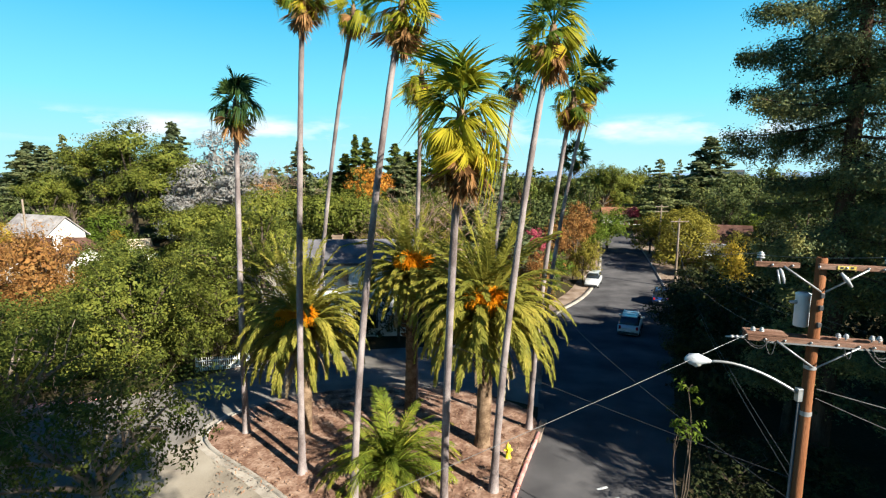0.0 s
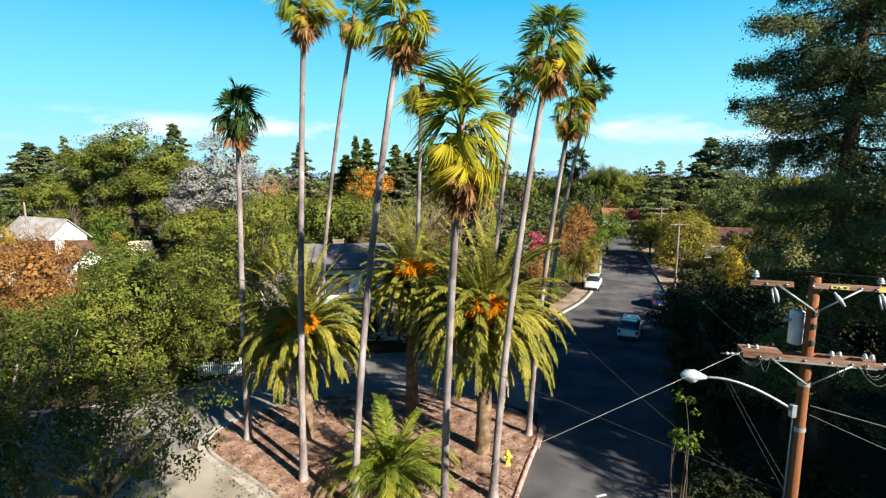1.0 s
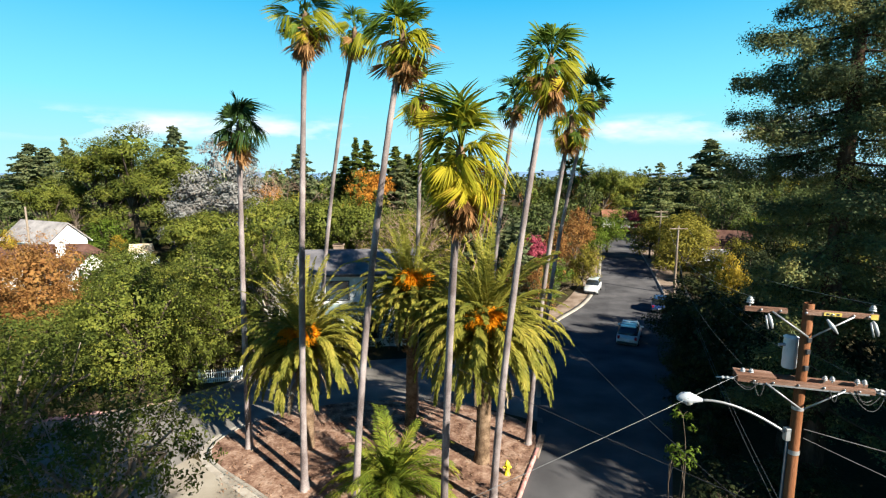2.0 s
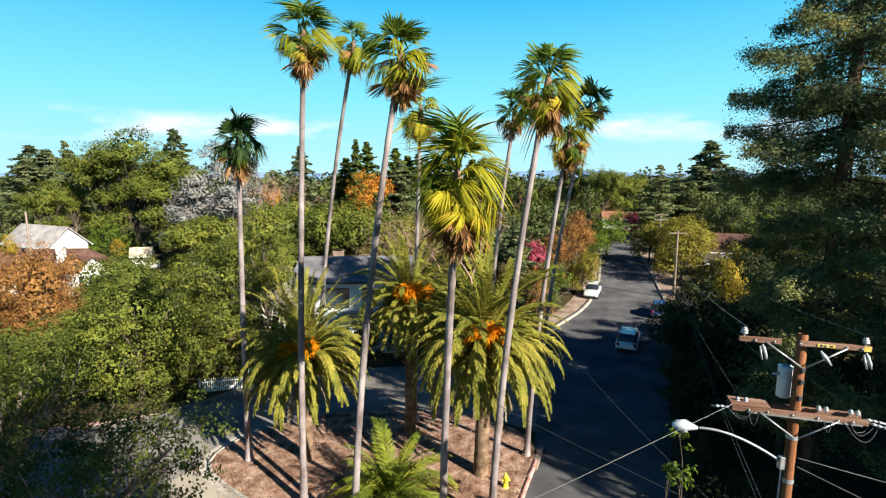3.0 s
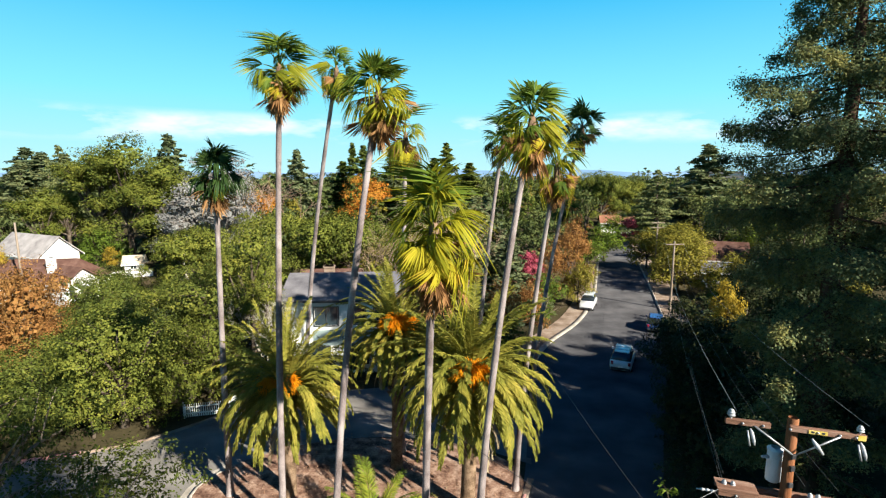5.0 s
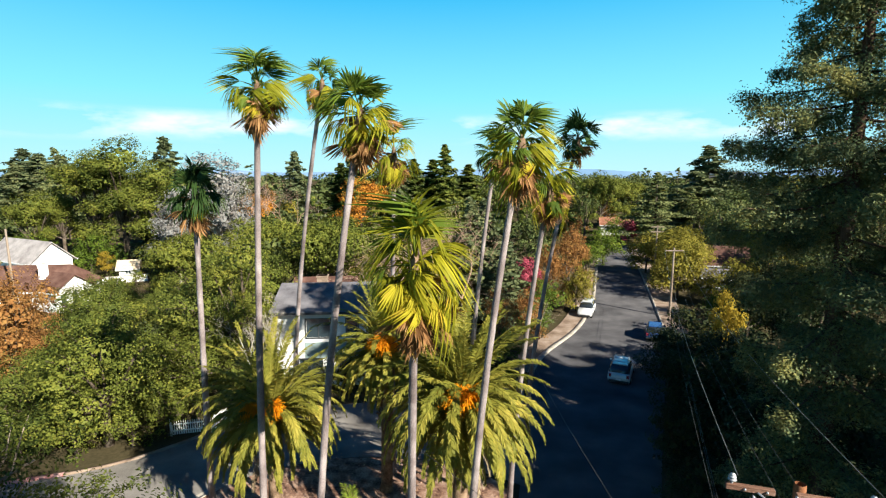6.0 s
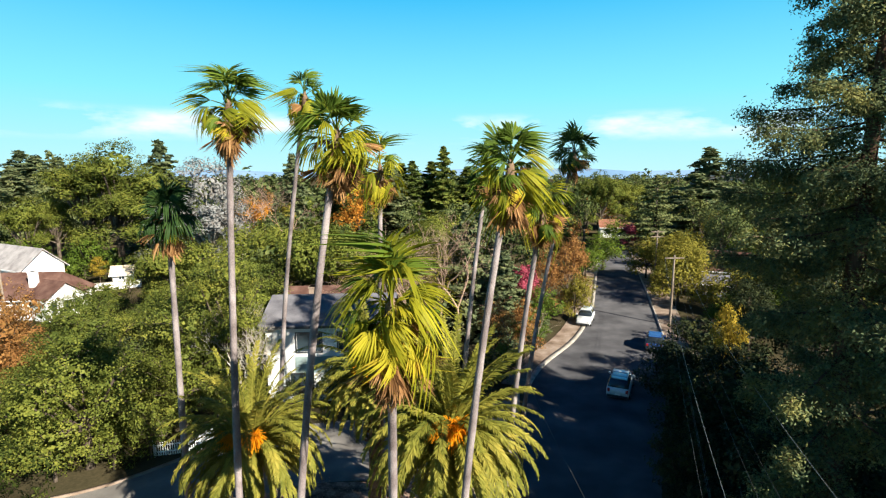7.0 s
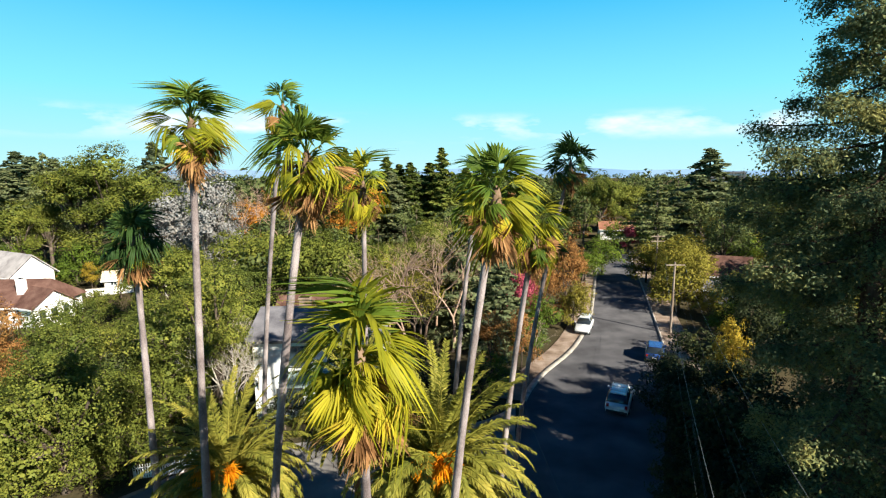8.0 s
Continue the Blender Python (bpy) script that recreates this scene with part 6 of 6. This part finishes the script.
def wire(name, a, b, sag, r, material, label):
    a, b = np.array(a, float), np.array(b, float)
    n = 24
    t = np.linspace(0, 1, n)[:, None]
    p = a + (b - a) * t
    p[:, 2] -= sag * 4 * (t * (1 - t))[:, 0]
    return solo(name, tube_mesh(name, p, [r] * n, material, 5), label, "cable")


wire("cable", (6.36, 9.9, 9.6), (-14.0, 4.6, 3.6), 0.15, 0.0055, M_PALEWIRE, "pale twisted service cable over the road")
wire("cable", (7.45, 9.8, 6.4), (-10, 34, 6.4), 0.5, 0.01, M_WIRE, "thin dark telephone cable over the palm island")
wire("cable", (7.45, 9.8, 5.9), (6.4, 42, 5.6), 0.9, 0.01, M_WIRE, "thin dark telephone cable over the road")
FAR_POLES = ((29.2, 61.3, 8.7), (36.4, 83.0, 9.15))
ax, ay = math.cos(radians(-17)), math.sin(radians(-17))
for off, z in ((-1.08, 11.28), (1.08, 11.28)):
    wire("cable", (PX + ax * off, PY + ay * off - 0.18, z), (29.2 + off * 0.9, 61.3 - 0.3 * off, 7.35), 1.3, 0.006, M_PALEWIRE, "bare power line running along the road")
for off, z in ((-1.0, 9.7), (0.45, 9.7), (1.02, 9.7)):
    wire("cable", (PX + ax * off, PY + ay * off + 0.2, z), (29.2 + off * 0.7, 61.3, 6.2), 1.6, 0.005, M_WIRE, "dark power line running along the road")
for dz in (0.0, 0.25):
    wire("cable", (7.5, 9.85, 6.3 + dz), (29.2, 61.2, 4.3 + dz), 1.5, 0.008, M_WIRE, "thick dark telephone cable along the road")
wire("cable", (8.62, 9.25, 9.5), (30, 1.5, 7.4), 0.7, 0.014, M_PALEWIRE, "pale service cable from the crossarm")
wire("cable", (7.6, 9.6, 8.3), (22, 2.5, 4.6), 0.5, 0.012, M_WIRE, "dark guy cable from the pole")
wire("cable", (7.6, 9.6, 8.5), (28, 9.0, 4.6), 0.5, 0.012, M_WIRE, "dark service cable from the pole")
FAR_POLES += ((-52.8, 62.6, 11.0),)
for n_, (x, y, h_) in enumerate(FAR_POLES):
    fp = thing("utility_pole", pose(x, y, gz(y)), "thin grey wooden utility pole beside the road", "utility pole")
    part("shaft", tube_mesh("shaft", [(0, 0, -0.3), (0, 0, h_ * 0.5), (0, 0, h_)], [0.16, 0.14, 0.11], M_GREYPOLE, 10), fp)
    for z in ((0.35,), (0.3, 1.1), ())[n_]:
        part("crossarm", box_mesh("crossarm", -1.1, 1.1, -0.2, -0.1, h_ - z - 0.06, h_ - z + 0.06, M_GREYPOLE), fp)

# ---- small things on the island and road ----
lid = bmesh.new()
bmesh.ops.create_cone(lid, cap_ends=True, segments=20, radius1=0.2, radius2=0.16, depth=0.07)
solo("disc", mesh_of("disc", lid, M_BLUE), "small bright blue plastic disc on the mulch", "disc", m=pose(-0.95, 19.75, 0.27))
irng = np.random.default_rng(12)
pts = []
while len(pts) < 2600:
    x, y = irng.uniform(-12, 5), irng.uniform(13, 29)
    if (x - hub_x) ** 2 / 56 + (y - hub_y) ** 2 / 56 < 1 and x < 2.9 + (y - 18) * 0.36:
        pts.append((x, y, gz(y) + 0.22))
v, q = leaf_arrays(irng, np.array(pts), np.tile([0, 0, 1.0], (len(pts), 1)), 0.16, 0.05, 0.35)
solo("wood_chips", quads_mesh("wood_chips", v, q, M_CHIP), "scattered wood chips and dry leaf bits on the bed", "mulch", kind="stuff")
for x, y, a, sc in ((3.2, 22.3, 40, 0.5), (3.5, 21.6, 100, 0.4), (-0.4, 24.2, 160, 0.75), (0.9, 23.6, 200, 0.7), (-4.4, 22.4, 20, 0.6), (-7.6, 21.8, 300, 0.6)):
    fallen = thing("fallen_frond", pose(x, y, gz(y) + 0.3, 0, 38 if sc > 0.3 else 0, a) @ Matrix.Scale(sc, 4), "dry brown fallen palm frond on the mulch", "palm frond", "fallen fronds")
    part("frond", FEATHER_DRY[0], fallen)
for x, y, l, w, a in ((6.6, 18.9, 0.5, 0.12, 20), (6.9, 18.2, 0.4, 0.12, 20), (6.2, 17.6, 0.45, 0.12, 20)):
    solo("road_marking", box_mesh("road_marking", -l / 2, l / 2, -w / 2, w / 2, 0.0, 0.012, M_WHITE), "small worn white paint mark on the asphalt", "road marking", "paint marks", m=pose(x, y, gz(y), 0, 0, a))
solo("kerb_6", box_mesh("kerb_6", -0.16, 0.16, -1.3, 0.9, 0.0, 0.15, M_WALKWAY, 0.03), "worn tan concrete kerb end at the island's corner", "kerb", kind="structure", m=pose(4.98, 23.7, gz(23.7), 0, 0, -20))

# ---- cars ----
def wheel(parent, x, y, r=0.33, w=0.22):
    t = part("wheel", tube_mesh("wheel", [(x, y - w / 2, r), (x, y - w / 2 + 0.03, r), (x, y + w / 2 - 0.03, r), (x, y + w / 2, r)], [r * 0.86, r, r, r * 0.86], M_TYRE, 16), parent, "black rubber tyre")
    for s in (-1, 1):
        part("rim", tube_mesh("rim", [(x, y + s * (w / 2 - 0.01), r), (x, y + s * (w / 2 + 0.012), r)], [r * 0.6, r * 0.52], M_STEEL, 12), t, "silver rim")


def car_body(sections, material, name):
    """A shell through cross-sections: x, half width low, half width high, z low, z shoulder, z top, roof half width."""
    rows = []
    for x, wl_, wh, z0, zs, zt, wr in sections:
        rows.append([(x, -wl_, z0), (x, -wh, (z0 + zs) / 2), (x, -wh * 0.98, zs), (x, -wr, zt), (x, wr, zt), (x, wh * 0.98, zs), (x, wh, (z0 + zs) / 2), (x, wl_, z0)])
    v = np.array(rows).reshape(-1, 3)
    n = len(sections)
    q = [(i * 8 + j, i * 8 + (j + 1) % 8, (i + 1) * 8 + (j + 1) % 8, (i + 1) * 8 + j) for i in range(n - 1) for j in range(8)]
    q += [(0, 3, 2, 1), (0, 7, 4, 3), (4, 7, 6, 5)]
    o = (n - 1) * 8
    q += [(o, o + 1, o + 2, o + 3), (o, o + 3, o + 4, o + 7), (o + 4, o + 5, o + 6, o + 7)]
    return quads_mesh(name, v, q, material)


def estate_car(m, paint, label, tall=1.0, cargo=False):
    ob = thing("car", m, label, "car", "cars")
    k = tall
    low = [(-2.2, 0.72, 0.82, 0.35, 0.62, 0.72, 0.75), (-2.1, 0.8, 0.88, 0.24, 0.8 * k, 0.9 * k, 0.8), (-1.2, 0.82, 0.9, 0.22, 0.86 * k, 0.95 * k, 0.82), (0, 0.82, 0.9, 0.22, 0.86 * k, 0.96 * k, 0.82), (1.0, 0.82, 0.9, 0.22, 0.84 * k, 0.95 * k, 0.8), (1.95, 0.8, 0.87, 0.24, 0.72 * k, 0.82 * k, 0.72), (2.2, 0.7, 0.78, 0.32, 0.55, 0.62, 0.62)]
    part("body", car_body(low, paint, "body"), ob)
    hi = [(-2.0, 0.74, 0.8, 0.88 * k, 0.93 * k, 0.96 * k, 0.72), (-1.75, 0.74, 0.8, 0.88 * k, 1.2 * k, 1.42 * k, 0.6), (-0.4, 0.74, 0.8, 0.88 * k, 1.2 * k, 1.47 * k, 0.62), (0.25, 0.74, 0.8, 0.88 * k, 1.18 * k, 1.42 * k, 0.6), (1.0, 0.74, 0.8, 0.88 * k, 0.94 * k, 0.97 * k, 0.7)]
    part("cabin_glass", car_body(hi, M_CARGLASS, "cabin_glass"), ob, "dark window glass")
    part("roof", box_mesh("roof", -1.72, 0.2, -0.61, 0.61, 1.42 * k, 1.5 * k, paint, 0.03), ob)
    for x in (-0.75, 0.3):
        for s in (-1, 1):
            part("pillar", tube_mesh("pillar", [(x, s * 0.81, 0.9 * k), (x - 0.06, s * 0.63, 1.44 * k)], [0.04, 0.04], paint, 4), ob)
    for x in (-1.35, 1.35):
        for s in (-1, 1):
            wheel(ob, x, s * 0.8)
    for s in (-1, 1):
        part("headlight", box_mesh("headlight", 2.08, 2.2, s * 0.6 - 0.14, s * 0.6 + 0.14, 0.58, 0.7, M_LAMPGLASS, 0.02), ob, "clear headlight")
        part("tail_light", box_mesh("tail_light", -2.2, -2.12, s * 0.68 - 0.1, s * 0.68 + 0.1, 0.66, 0.86 * k, M_REDLAMP, 0.02), ob, "red tail light")
        part("mirror", box_mesh("mirror", 0.55, 0.68, s * 0.98 - 0.09, s * 0.98 + 0.09, 0.95 * k, 1.08 * k, paint, 0.03), ob)
    for x in (-2.24, 2.16):
        part("bumper", box_mesh("bumper", x, x + 0.1, -0.78, 0.78, 0.3, 0.5, M_DARKTRIM, 0.03), ob)
    part("number_plate", box_mesh("number_plate", -2.27, -2.25, -0.2, 0.2, 0.52, 0.66, M_WHITE), ob, "plain pale number plate")
    if cargo:
        for s in (-1, 1):
            part("roof_rail", tube_mesh("roof_rail", [(-1.7, s * 0.56, 1.6 * k), (0.1, s * 0.56, 1.6 * k)], [0.025, 0.025], M_STEEL, 6), ob)
        for x in (-1.5, -0.7, 0.0):
            part("rack_bar", tube_mesh("rack_bar", [(x, -0.6, 1.6 * k), (x, 0.6, 1.6 * k)], [0.022, 0.022], M_STEEL, 6), ob)
    return ob


ROAD_YAW = 66
estate_car(pose(19.3, 62.6, gz(62) + 0.01, 0, 0, ROAD_YAW + 180), M_CARWHITE, "parked silver-white car facing down the road", 1.12)
estate_car(pose(24.2, 53.8, gz(54) + 0.01, 0, 0, ROAD_YAW), M_CARBLUE, "blue hatchback parked by the kerb in shade", 1.08)
estate_car(pose(16.4, 42.0, gz(42) + 0.01, 0, 0, ROAD_YAW - 2), M_CARWHITE, "white utility car with roof rack driving up the road", 1.15, True)
